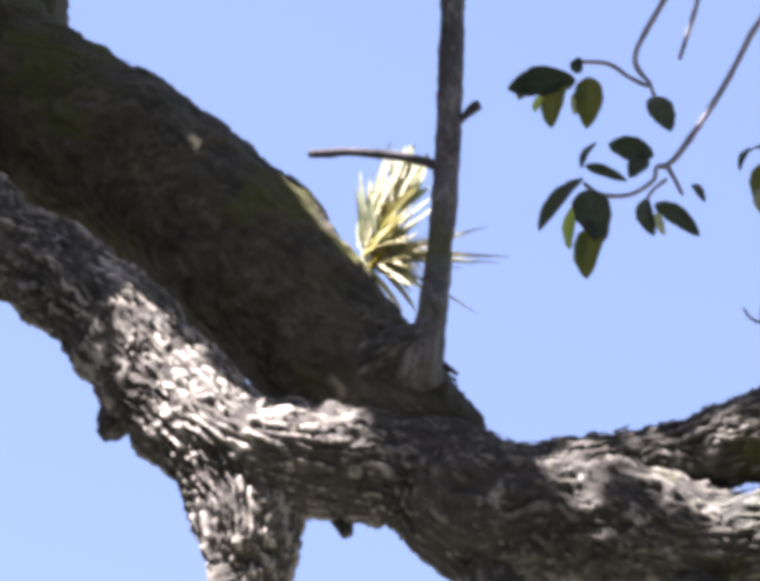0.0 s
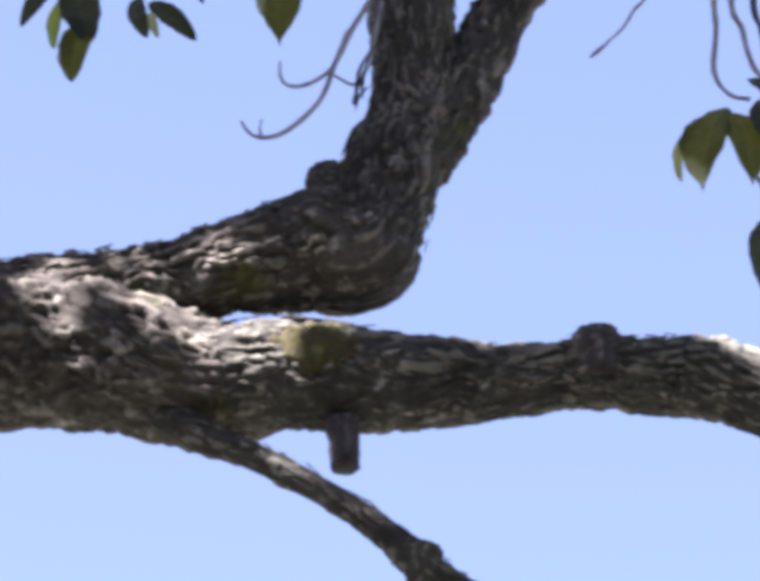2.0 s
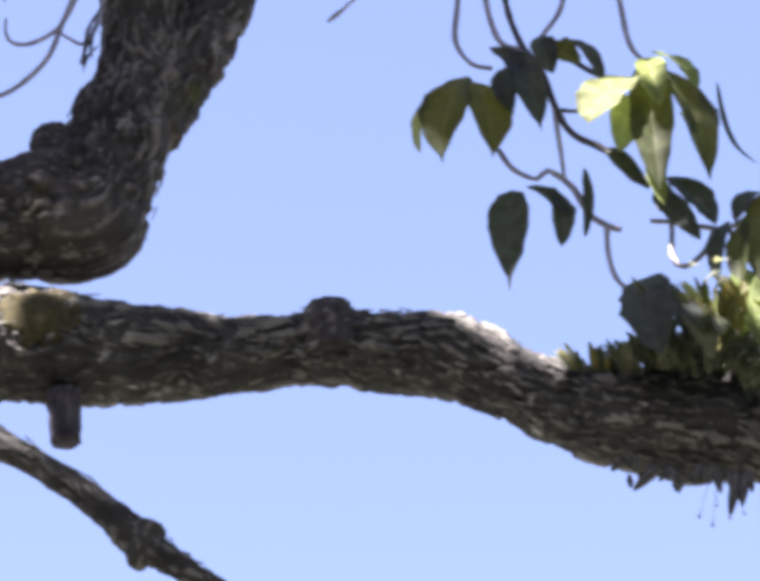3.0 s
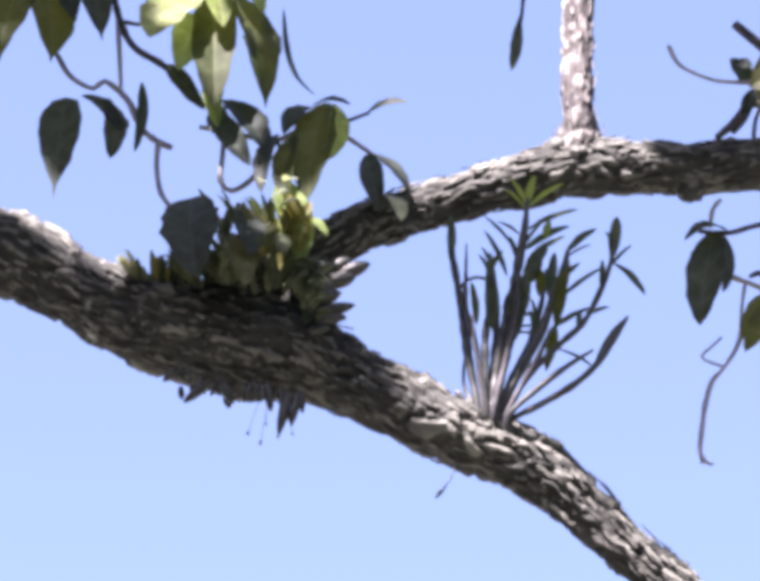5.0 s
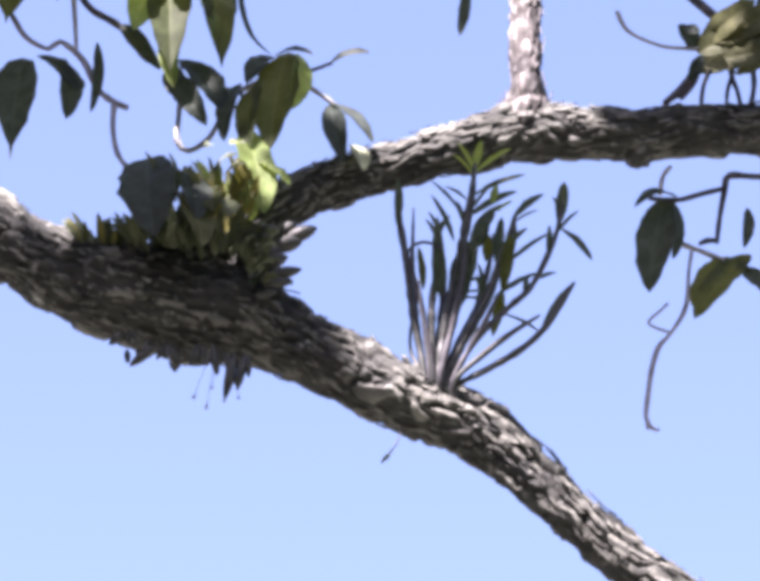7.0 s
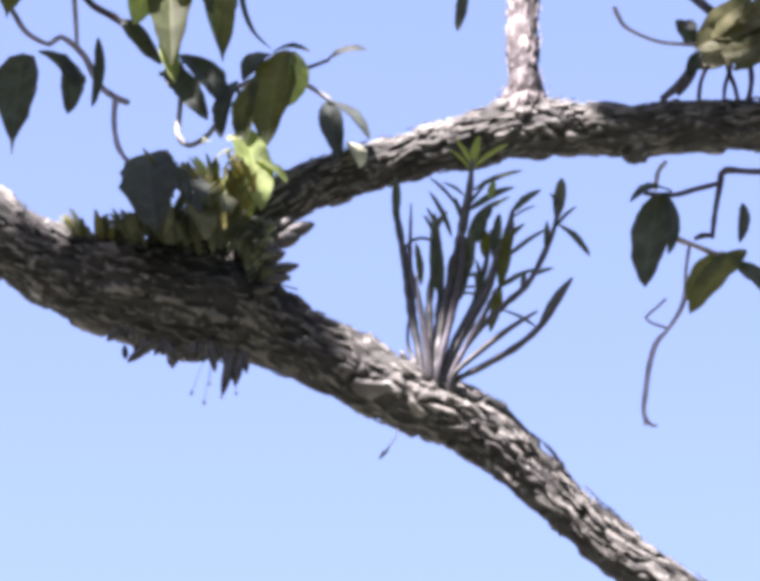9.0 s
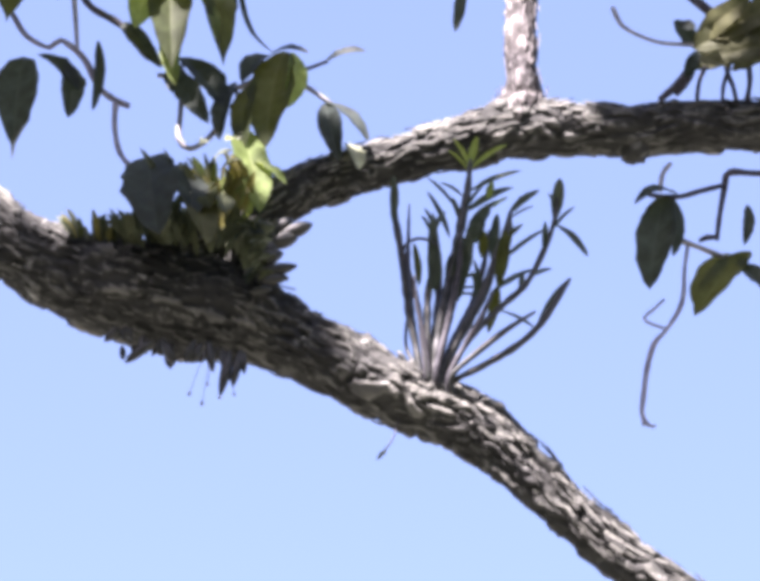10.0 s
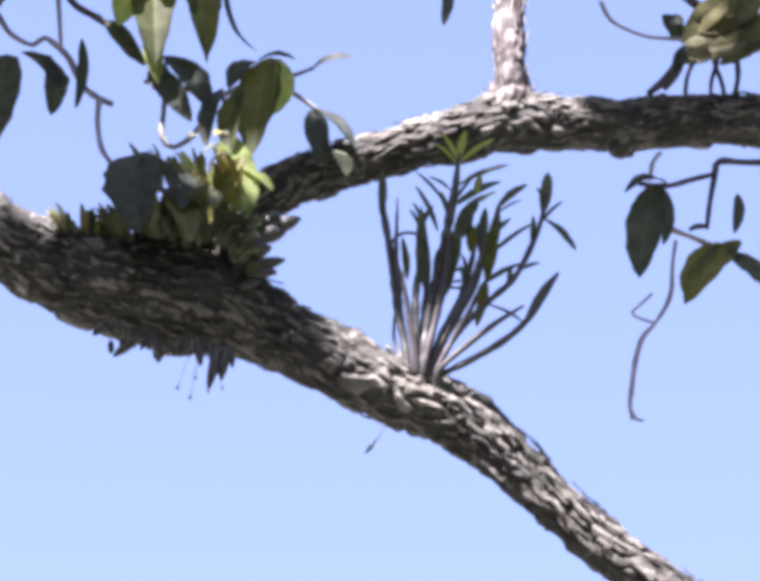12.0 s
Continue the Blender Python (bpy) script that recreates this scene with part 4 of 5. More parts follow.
blade("leaf", (0.150, 5.140, 4.790), (0.164, 5.045, 4.612), 0.0860, LEAF, shoot_d, (-0.25, -0.95, 0.1), 0.08, 0.3, 0.0, 0.45)
blade("leaf", (0.190, 5.140, 4.740), (0.224, 5.050, 4.600), 0.0600, LEAF_TUFT, shoot_d, (0.35, -0.9, 0.1), 0.1, 0.35, 0.0, 0.45)
blade("leaf", (0.271, 5.200, 5.161), (0.323, 5.170, 5.010), 0.0137, LEAF, shoot_d, (0.3, -0.6, 0.6), -0.18, 0.3, 0.0, 0.5)

# shoot over the fork
shoot_f = shoot((0.197, 5.200, 4.958), "leafy shoot above the fork, dark leaves and pale yellow-green ones coloured as sunlit")
twig([(0.152, 5.200, 4.959, 0.0034), (0.187, 5.200, 4.955, 0.0041), (0.229, 5.200, 4.945, 0.0041), (0.263, 5.200, 4.942, 0.0041), (0.311, 5.200, 4.968, 0.0041), (0.356, 5.200, 4.955, 0.0041), (0.401, 5.200, 4.923, 0.0034)], shoot_f, PALE_STEM)
twig([(0.339, 5.200, 4.969, 0.0035), (0.370, 5.200, 4.983, 0.0028), (0.394, 5.200, 4.995, 0.0028)], shoot_f)
twig([(0.263, 5.200, 4.942, 0.0034), (0.273, 5.180, 4.888, 0.0041), (0.269, 5.160, 4.819, 0.0041)], shoot_f, CANE_GREEN)
blade("leaf", (0.332, 5.200, 5.010), (0.307, 5.150, 4.821), 0.0700, LEAF_OLIVE, shoot_f, (-0.3, -0.9, 0.2), 0.08, 0.35)
blade("leaf", (0.347, 5.200, 5.007), (0.329, 5.150, 4.884), 0.0404, LEAF_PALE, shoot_f, (0.6, -0.6, 0.5), 0.1, 0.3)
blade("leaf", (0.312, 5.200, 5.001), (0.274, 5.170, 4.932), 0.0363, LEAF, shoot_f, (-0.2, -0.8, 0.4), 0.14, 0.4)
blade("leaf", (0.311, 5.200, 5.002), (0.362, 5.170, 4.984), 0.0202, LEAF, shoot_f, (0.0, -0.8, 0.5), 0.14, 0.4)
blade("leaf", (0.289, 5.190, 4.948), (0.276, 5.140, 4.807), 0.0417, LEAF_OLIVE, shoot_f, (-0.5, -0.75, 0.4), 0.1, 0.35)
blade("leaf", (0.262, 5.190, 4.947), (0.243, 5.150, 4.827), 0.0350, LEAF, shoot_f, (-0.5, -0.8, 0.2), 0.1, 0.35)
# pale green blades with the sunlight put into their colour
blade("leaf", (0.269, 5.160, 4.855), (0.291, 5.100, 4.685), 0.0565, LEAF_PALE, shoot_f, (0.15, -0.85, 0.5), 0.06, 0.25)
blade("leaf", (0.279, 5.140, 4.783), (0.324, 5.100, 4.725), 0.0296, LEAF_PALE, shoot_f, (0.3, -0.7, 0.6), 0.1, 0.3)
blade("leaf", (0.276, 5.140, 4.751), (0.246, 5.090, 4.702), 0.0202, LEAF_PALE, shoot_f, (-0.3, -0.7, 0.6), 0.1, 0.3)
blade("leaf", (0.390, 5.200, 4.992), (0.444, 5.180, 4.998), 0.0283, LEAF, shoot_f, (0.1, -0.8, 0.5), 0.12, 0.3)
blade("leaf", (0.389, 5.200, 4.927), (0.444, 5.170, 4.845), 0.0323, LEAF, shoot_f, (0.4, -0.8, 0.4), 0.1, 0.35)
blade("leaf", (0.392, 5.200, 4.925), (0.408, 5.150, 4.800), 0.0363, LEAF, shoot_f, (-0.3, -0.9, 0.1), 0.1, 0.35)
blade("leaf", (0.420, 5.190, 4.852), (0.432, 5.140, 4.779), 0.0300, PALE_GLINT_LEAF, shoot_f, (0.3, -0.8, 0.4), 0.1, 0.3)

# hanging leaf tip and the shoot at the far end
shoot_k = shoot((0.62, 5.2, 5.94), "hanging twig ending in a narrow dark leaf")
twig([(0.62, 5.2, 5.94, 0.005), (0.612, 5.200, 5.367, 0.0043), (0.597, 5.200, 5.159, 0.0028), (0.593, 5.200, 5.133, 0.0028)], shoot_k)
blade("leaf", (0.594, 5.200, 5.150), (0.579, 5.190, 5.049), 0.0188, LEAF, shoot_k, (0.2, -0.9, 0.2), 0.04, 0.3, 0.0, 0.6)
shoot_e = shoot((0.38, 5.2, 6.0), "hanging twig ending in one dark leaf")
twig([(0.38, 5.2, 6.0, 0.005), (0.411, 5.200, 5.509, 0.0044), (0.410, 5.200, 5.348, 0.0029), (0.416, 5.200, 5.295, 0.0029)], shoot_e)
blade("leaf", (0.410, 5.200, 5.313), (0.451, 5.180, 5.183), 0.0302, LEAF, shoot_e, (0.3, -0.9, 0.2), 0.06, 0.3)
shoot_g = thing("bare_twig", (-0.15, 5.2, 6.18), "thin bare grey hanging twig", "twig")
twig([(-0.15, 5.2, 6.18, 0.004), (-0.183, 5.200, 5.509, 0.0030), (-0.231, 5.200, 5.367, 0.0026), (-0.264, 5.200, 5.323, 0.0022), (-0.283, 5.200, 5.304, 0.0036), (-0.295, 5.200, 5.293, 0.0022)], shoot_g, DRY_TWIG)
shoot_h = shoot((1.148, 5.220, 4.864), "drooping shoot with broken brown-green leaves under the limb")
twig([(1.151, 5.220, 4.909, 0.0049), (1.120, 5.220, 4.858, 0.0049), (1.009, 5.200, 4.836, 0.0048), (0.963, 5.200, 4.835, 0.0048), (0.955, 5.200, 4.810, 0.0048), (0.946, 5.200, 4.765, 0.0041), (0.940, 5.200, 4.723, 0.0034)], shoot_h)
twig([(0.955, 5.200, 4.814, 0.0041), (0.919, 5.200, 4.802, 0.0041), (0.887, 5.200, 4.791, 0.0041), (0.845, 5.200, 4.792, 0.0034)], shoot_h)
twig([(0.940, 5.200, 4.727, 0.0034), (0.926, 5.200, 4.726, 0.0048), (0.915, 5.200, 4.720, 0.0027)], shoot_h)
twig([(0.874, 5.200, 4.762, 0.0034), (0.884, 5.200, 4.724, 0.0041), (0.915, 5.200, 4.709, 0.0041), (0.943, 5.200, 4.697, 0.0041), (0.976, 5.200, 4.683, 0.0034), (1.008, 5.200, 4.641, 0.0034)], shoot_h, PALE_STEM)
twig([(0.879, 5.200, 4.846, 0.0034), (0.867, 5.200, 4.829, 0.0034), (0.862, 5.200, 4.799, 0.0034)], shoot_h, PALE_STEM)
blade("leaf", (0.868, 5.200, 4.795), (0.839, 5.170, 4.629), 0.0590, LEAF, shoot_h, (-0.3, -0.95, 0.1), 0.06, 0.3, 0.0, 0.5)
blade("leaf", (0.887, 5.200, 4.794), (0.824, 5.170, 4.753), 0.0242, LEAF, shoot_h, (0.0, -0.7, 0.6), 0.2, 0.4)
blade("leaf", (0.880, 5.200, 4.790), (0.869, 5.170, 4.680), 0.0269, LEAF, shoot_h, (0.6, -0.8, 0.1), 0.08, 0.3)
blade("leaf", (0.987, 5.200, 4.707), (0.902, 5.160, 4.579), 0.0458, LEAF_OLIVE, shoot_h, (-0.2, -0.7, 0.1), 0.08, 0.3, 0.0, 0.5)
blade("leaf", (0.958, 5.210, 4.708), (0.902, 5.180, 4.609), 0.0404, LEAF_OLIVE, shoot_h, (-0.4, -0.9, 0.1), 0.08, 0.3)
blade("leaf", (0.962, 5.200, 4.686), (1.009, 5.170, 4.616), 0.0404, LEAF, shoot_h, (0.3, -0.9, 0.1), 0.08, 0.3)
blade("leaf", (0.987, 5.200, 4.783), (0.972, 5.170, 4.701), 0.0202, LEAF, shoot_h, (0.3, -0.9, 0.1), 0.08, 0.3)
hang = thing("hanging_root", (0.902, 5.200, 4.723), "thin grey hanging aerial root with a frayed end", "root")
twig([(0.904, 5.200, 4.706, 0.0027), (0.898, 5.200, 4.668, 0.0027), (0.895, 5.200, 4.628, 0.0034), (0.887, 5.200, 4.601, 0.0034), (0.868, 5.200, 4.569, 0.0027), (0.851, 5.200, 4.547, 0.0040), (0.840, 5.200, 4.510, 0.0040), (0.834, 5.200, 4.471, 0.0040), (0.830, 5.200, 4.435, 0.0033), (0.839, 5.200, 4.418, 0.0027), (0.848, 5.200, 4.417, 0.0020)], hang, DRY_TWIG, "root")
twig([(0.870, 5.200, 4.571, 0.0020), (0.848, 5.200, 4.578, 0.0020), (0.838, 5.200, 4.587, 0.0020), (0.853, 5.200, 4.603, 0.0020), (0.867, 5.200, 4.618, 0.0020)], hang, DRY_TWIG, "root")
twig([(0.830, 5.200, 4.435, 0.0027), (0.832, 5.200, 4.417, 0.0020)], hang, DRY_TWIG, "root")

# ---- plants growing on the tree ----
spiky = thing("spiky_plant", (-1.476, 5.200, 5.402), "pale yellow-green spiky plant growing on the limb", "epiphyte")
base_s = Vector((-1.478, 5.200, 5.402))
right_s, up_s = Vector((-1.392, 5.200, 5.391)) - base_s, Vector((-1.482, 5.200, 5.506)) - base_s
# long stiff spikes that reach past the stem: shift along, shift up, thickness
for a, b, w in ((2.82, 0.03, 13), (2.2, -0.12, 9), (2.45, 0.58, 10), (2.1, -0.95, 10), (2.55, 0.10, 9), (1.95, 0.62, 9), (2.05, 0.05, 11), (1.9, -0.30, 9)):
    tip_s = base_s + right_s * a + up_s * b + Vector((0, rnd(-0.02, 0.03), 0))
    root_s = base_s + right_s * rnd(0.0, 0.2) + up_s * rnd(-0.1, 0.1)
    tube("spike", [(*(root_s.lerp(tip_s, k) + up_s * 0.05 * math.sin(k * 3.1)), 0.0003 * w * r) for k, r in ((0, 0.9), (0.3, 1.0), (0.6, 0.8), (0.85, 0.5), (1, 0.1))], SPIKE_PALE, spiky, 7, 0.012)
# the fan itself: each leaf leaves the root at its own angle, the steep ones longest
for n in range(170):
    ang = rnd(-0.75, 1.75)
    ln = (1.0 + 0.75 * max(0.0, ang)) * rnd(0.55, 1.08) if ang < 1.35 else rnd(0.5, 1.25)
    root_s = base_s + right_s * rnd(-0.28, 0.30) + up_s * (rnd(-0.30, 0.30) + (0.25 if ang > 0.9 else 0.0))
    tip_s = root_s + right_s * ln * math.cos(ang) + up_s * ln * math.sin(ang) * 1.12 + Vector((0, rnd(-0.03, 0.05), 0))
    gold = 0.35 < ang < 1.05 and n % 2
    blade("spike", root_s, tip_s, 0.0105 * rnd(0.7, 1.5), SPIKE_YELLOW if gold and ln < 1.5 else (PALE_GLINT_LEAF if ang > 1.0 and n % 2 else SPIKE_PALE), spiky, (rnd(-0.6, 0.5), -0.7, 0.65), 0.06, 0.4, 0.0, 0.3, "", 0.0, 8)
for n in range(26):
    root_s = base_s + right_s * rnd(0.45, 0.85) + up_s * rnd(0.9, 1.5)
    blade("spike", root_s, root_s + right_s * rnd(-0.25, 0.35) + up_s * rnd(0.5, 1.15) + Vector((0, rnd(0.0, 0.04), 0)), 0.0150 * rnd(0.7, 1.3), PALE_GLINT_LEAF, spiky, (rnd(-0.5, 0.5), -0.7, 0.6), 0.05, 0.4, 0.0, 0.4, "", 0.0, 8)
blade("spike", base_s + right_s * 0.05 + up_s * 0.45, base_s + right_s * 1.15 + up_s * 1.15 + Vector((0, -0.05, 0)), 0.020, STRAP_GOLD, spiky, (0.3, -0.8, 0.3), 0.08, 0.4, 0.0, 0.4, "broad dull yellow leaf")

clump = thing("bulbous_plant", (0.205, 5.170, 4.617), "dense dark clump of small bulbs and strap leaves in the fork", "epiphyte")
c0 = Vector((0.205, 5.150, 4.606))
cr, cu = (Vector((0.271, 5.150, 4.609)) - c0), (Vector((0.203, 5.150, 4.683)) - c0)
for n in range(125):
    a, q = rnd(-1.4, 1.35), rnd(0, 1)
    top = 1.15 + 0.95 * math.exp(-((a - 0.35) / 0.75) ** 2) - 0.42 * abs(a) + 0.1 * a
    b = -0.08 + (top + 0.0) * q * 0.80 - 0.24 * a
    s0 = c0 + cr * a + cu * b + Vector((0, -0.06 + 0.10 * q + rnd(-0.02, 0.02), 0))
    lean = 0.4 * a + rnd(-0.9, 0.9)
    ln = rnd(0.28, 0.72)
    blade("strap_leaf", s0, s0 + cr * lean * ln + cu * ln + Vector((0, rnd(-0.03, 0.01), 0)), 0.0128 * rnd(0.8, 1.3), STRAP_GOLD if (0.25 < a < 1.0 and b > 0.7 and n % 2) else STRAP, clump, (rnd(-0.6, 0.6), -0.8, 0.4), 0.08, 0.4, 0.0, 0.45, "", 0.0, 8)
for n in range(34):
    a = rnd(0.1, 1.15)
    s0 = c0 + cr * a + cu * rnd(0.7, 1.55) + Vector((0, rnd(-0.06, -0.02), 0))
    blade("strap_leaf", s0, s0 + cr * rnd(-0.35, 0.35) + cu * rnd(0.3, 0.7) + Vector((0, rnd(-0.03, 0.01), 0)), 0.0135 * rnd(0.8, 1.3), STRAP_GOLD if n % 3 else LEAF_PALE, clump, (rnd(-0.6, 0.6), -0.8, 0.5), 0.08, 0.4, 0.0, 0.45, "", 0.0, 8)
for n in range(30):
    a = rnd(-0.7, 0.6)
    s0 = c0 + cr * a + cu * rnd(0.8, 1.6) + Vector((0, rnd(-0.05, 0.0), 0))
    blade("strap_leaf", s0, s0 + cr * rnd(-0.5, 0.2) + cu * rnd(0.35, 0.7) + Vector((0, rnd(-0.03, 0.01), 0)), 0.0114 * rnd(0.8, 1.2), STRAP, clump, (rnd(-0.6, 0.6), -0.8, 0.5), 0.08, 0.4, 0.0, 0.45, "", 0.0, 8)
for n in range(22):
    a, b = rnd(0.8, 1.55), rnd(-0.55, 0.45)
    s0 = c0 + cr * a + cu * (b - 0.1 * a) + Vector((0, -0.05 + rnd(-0.03, 0.02), 0))
    blade("strap_leaf", s0, s0 + cr * rnd(0.05, 0.42) + cu * rnd(-0.15, 0.22) + Vector((0, -0.02, 0)), 0.0130 * rnd(0.7, 1.3), STRAP if n % 3 else LEAF, clump, (rnd(-0.4, 0.4), -0.85, rnd(0.0, 0.5)), 0.08, 0.4, 0.0, 0.5, "", 0.0, 8)
for x0, y0, x1, y1, w in ((585, 505, 652, 480, 15), (555, 522, 622, 506, 17), (530, 585, 618, 566, 13), (535, 600, 600, 590, 11), (560, 500, 610, 470, 13), (525, 560, 590, 540, 16), (540, 545, 580, 520, 15), (530, 480, 575, 500, 14), (520, 620, 566, 612, 10)):
    s0, s1 = c0 + cr * ((x0 - 400) / 100) - cu * ((y0 - 560) / 100), c0 + cr * ((x1 - 400) / 100) - cu * ((y1 - 560) / 100)
    bulb("bulb", s0 - Vector((0, 0.02, 0)), s1 - Vector((0, 0.02, 0)), w * 0.0007, BULB, clump)
for x0, y0, x1, y1, w in ((320, 715, 262, 745, 9), (340, 715, 364, 748, 9), (405, 715, 385, 745, 8), (432, 715, 442, 764, 8), (478, 735, 456, 812, 9), (498, 735, 482, 794, 8), (250, 690, 220, 702, 8), (300, 705, 290, 735, 7), (420, 720, 402, 742, 7), (460, 730, 470, 770, 6), (505, 735, 506, 768, 6)):
    s0, s1 = c0 + cr * ((x0 - 400) / 100) - cu * ((y0 - 560) / 100), c0 + cr * ((x1 - 400) / 100) - cu * ((y1 - 560) / 100)
    bulb("root_tip", s0 + cu * 0.10, s1 - cu * 0.04, w * 0.0008, BULB, clump)
for n in range(24):
    a = rnd(-1.5, 1.05)
    s0 = c0 + cr * a - cu * (1.12 + 0.19 * (a + 1.5) + rnd(-0.06, 0.05)) + Vector((0, rnd(0.0, 0.06), 0))
    bulb("root_tip", s0, s0 + cr * rnd(-0.22, 0.16) - cu * rnd(0.14, 0.36), 0.0037 * rnd(0.7, 1.3), BULB, clump)
for n in range(18):
    a = 1.75 + n * 0.1 + rnd(-0.04, 0.04)
    s0 = c0 + cr * a - cu * (0.66 + 0.56 * (a - 1.75) + rnd(-0.04, 0.05)) + Vector((0, 0.05 + rnd(-0.02, 0.02), 0))
    bulb("bulb", s0, s0 + cr * rnd(-0.1, 0.14) + cu * rnd(0.08, 0.2), 0.0040 * rnd(0.7, 1.3), BULB, clump)
for x0, y0, x1, y1 in ((430, 715, 392, 815), (440, 720, 418, 835), (460, 740, 455, 822), (440, 740, 430, 795), (480, 760, 485, 815)):
    s0, s1 = c0 + cr * ((x0 - 400) / 100) - cu * ((y0 - 560) / 100), c0 + cr * ((x1 - 400) / 100) - cu * ((y1 - 560) / 100)
    tube("fine_root", [(*s0, 0.0005), (*s0.lerp(s1, 0.5), 0.0004), (*s0.lerp(s1, 0.9), 0.0006), (*s0.lerp(s1, 0.96), 0.0026), (*s1, 0.0012)], DRY_TWIG, clump, 6, 0.004)

# the small grey-green blades here are painted highlights on the clump
for x0, y0, x1, y1, w, m in ((500, 520, 545, 556, 26, LEAF), (515, 545, 560, 572, 22, STRAP), (480, 500, 530, 548, 26, LEAF_OLIVE), (385, 392, 392, 520, 70, LEAF), (425, 420, 432, 505, 52, LEAF_OLIVE), (455, 440, 462, 515, 40, STRAP), (330, 480, 352, 530, 16, PALE_GLINT_LEAF), (380, 440, 392, 474, 16, PALE_GLINT_LEAF), (440, 372, 482, 384, 20, PALE_GLINT_LEAF), (455, 395, 500, 402, 22, PALE_GLINT_LEAF), (470, 330, 492, 362, 24, PALE_GLINT_LEAF), (430, 330, 412, 372, 18, PALE_GLINT_LEAF), (545, 548, 512, 572, 12, PALE_GLINT_LEAF), (520, 590, 552, 600, 12, PALE_GLINT_LEAF)):
    s0, s1 = c0 + cr * ((x0 - 400) / 100) - cu * ((y0 - 560) / 100), c0 + cr * ((x1 - 400) / 100) - cu * ((y1 - 560) / 100)
    blade("strap_leaf", s0 + Vector((0, -0.05, 0)), s1 + Vector((0, -0.09, 0)), w * 0.0007, m, clump, (rnd(-0.4, 0.4), -0.85, 0.35), 0.08, 0.35, 0.0, 0.5)

fibre = thing("hanging_fibre", (0.488, 5.180, 4.385), "tiny dead leaf dangling on a thread under the limb", "plant fibre")
tube("thread", [(0.492, 5.180, 4.403, 0.0010), (0.485, 5.180, 4.374, 0.0010), (0.473, 5.180, 4.353, 0.0013)], BARK_TWIG, fibre, 6, 0.006)
blade("dead_leaf", (0.475, 5.180, 4.353), (0.461, 5.170, 4.331), 0.0061, STRAP, fibre)

tuft = thing("small_tuft", (0.070, 5.150, 4.653), "small grey-green tuft of short leaves on the limb", "epiphyte")
t0 = Vector((0.074, 5.140, 4.640))
for n in range(26):
    a = rnd(-0.5, 0.5)
    s0 = t0 + cr * a - cu * 0.1 * a
    blade("leaf", s0, s0 + cr * (a * 0.5 + rnd(-0.15, 0.15)) + cu * rnd(0.25, 0.65) + Vector((0, rnd(-0.02, 0.02), 0)), 0.0095, STRAP_GOLD if n % 4 == 0 else (LEAF_OLIVE if n % 4 == 1 else STRAP), tuft, (rnd(-0.6, 0.6), -0.8, 0.4), 0.1, 0.4, 0.0, 0.5, "", 0.0, 8)

orchid = thing("cane_orchid", (0.545, 5.160, 4.463), "tall cane orchid with narrow paired leaves on the sloping limb", "orchid")
o0 = Vector((0.545, 5.160, 4.463))
ox, oz = (Vector((0.612, 5.160, 4.466)) - o0) / 100, (Vector((0.546, 5.160, 4.539)) - o0) / 100
UNIT = ox.length


def op(x, y, d=0.0):
    return o0 + ox * (x - 910) - oz * (y - 775) + Vector((0, d, 0))


def cane(points, r, mat, d=0.0, tip=0.7):
    points = [(points[0][0] + 4, points[0][1] + 34), *points]
    m = len(points) - 1
    rr = [r * UNIT * 0.9 * (0.75 + 0.5 * math.sin(math.pi * i / m) - (1 - tip) * (i == m)) for i in range(m + 1)]
    return tube("cane", [(*op(x, y, d * (i / m)), q) for i, ((x, y), q) in enumerate(zip(points, rr))], mat, orchid, 8, 0.006, "", 0.3, points[0][0])


def cane_leaf(x0, y0, x1, y1, w=13, d=-0.02, mat=CANE_LEAF):
    return blade("leaf", op(x0, y0, d * 0.5), op(x1, y1, d), w * UNIT * 1.3, mat, orchid, (0.1, -0.75, 0.5), 0.05, 0.45, 0.0, 0.5, "", 0.0, 10)


cane([(868, 745), (848, 640), (835, 540), (818, 440), (813, 385)], 7, CANE_GREEN)
cane([(872, 750), (858, 640), (850, 520), (852, 395)], 5, CANE, 0.03)
cane([(880, 755), (868, 650), (845, 560), (842, 500)], 5, CANE, -0.02)
cane([(888, 760), (885, 640), (895, 560), (898, 480)], 7, CANE_GREEN, -0.03)
cane([(895, 765), (905, 660), (915, 560), (912, 480)], 6, CANE, 0.02)
cane([(900, 768), (915, 660), (938, 560), (955, 470), (966, 410), (972, 345)], 9, CANE_GREEN, -0.03)
cane([(905, 772), (930, 670), (945, 590), (948, 520)], 7, CANE, -0.05)
cane([(915, 775), (960, 690), (1000, 620), (1022, 560), (1045, 500), (1056, 455)], 9, CANE_GREEN, -0.03)
cane([(912, 778), (940, 700), (985, 610), (1010, 520), (1020, 450)], 6, CANE, 0.03)
cane([(925, 784), (980, 700), (1040, 640), (1090, 595), (1128, 525), (1148, 470), (1156, 420)], 6, CANE_GREEN, -0.02)
cane([(940, 795), (1000, 765), (1065, 730), (1112, 692), (1150, 640), (1176, 600)], 7, CANE_GREEN, -0.03, 0.9)
cane([(935, 790), (985, 752), (1045, 715), (1100, 690)], 6, CANE_GREEN, -0.06)
cane([(930, 788), (960, 735), (990, 690), (1015, 640)], 6, CANE, -0.05)
cane([(890, 765), (880, 720), (862, 660), (855, 600)], 4, CANE, -0.04)
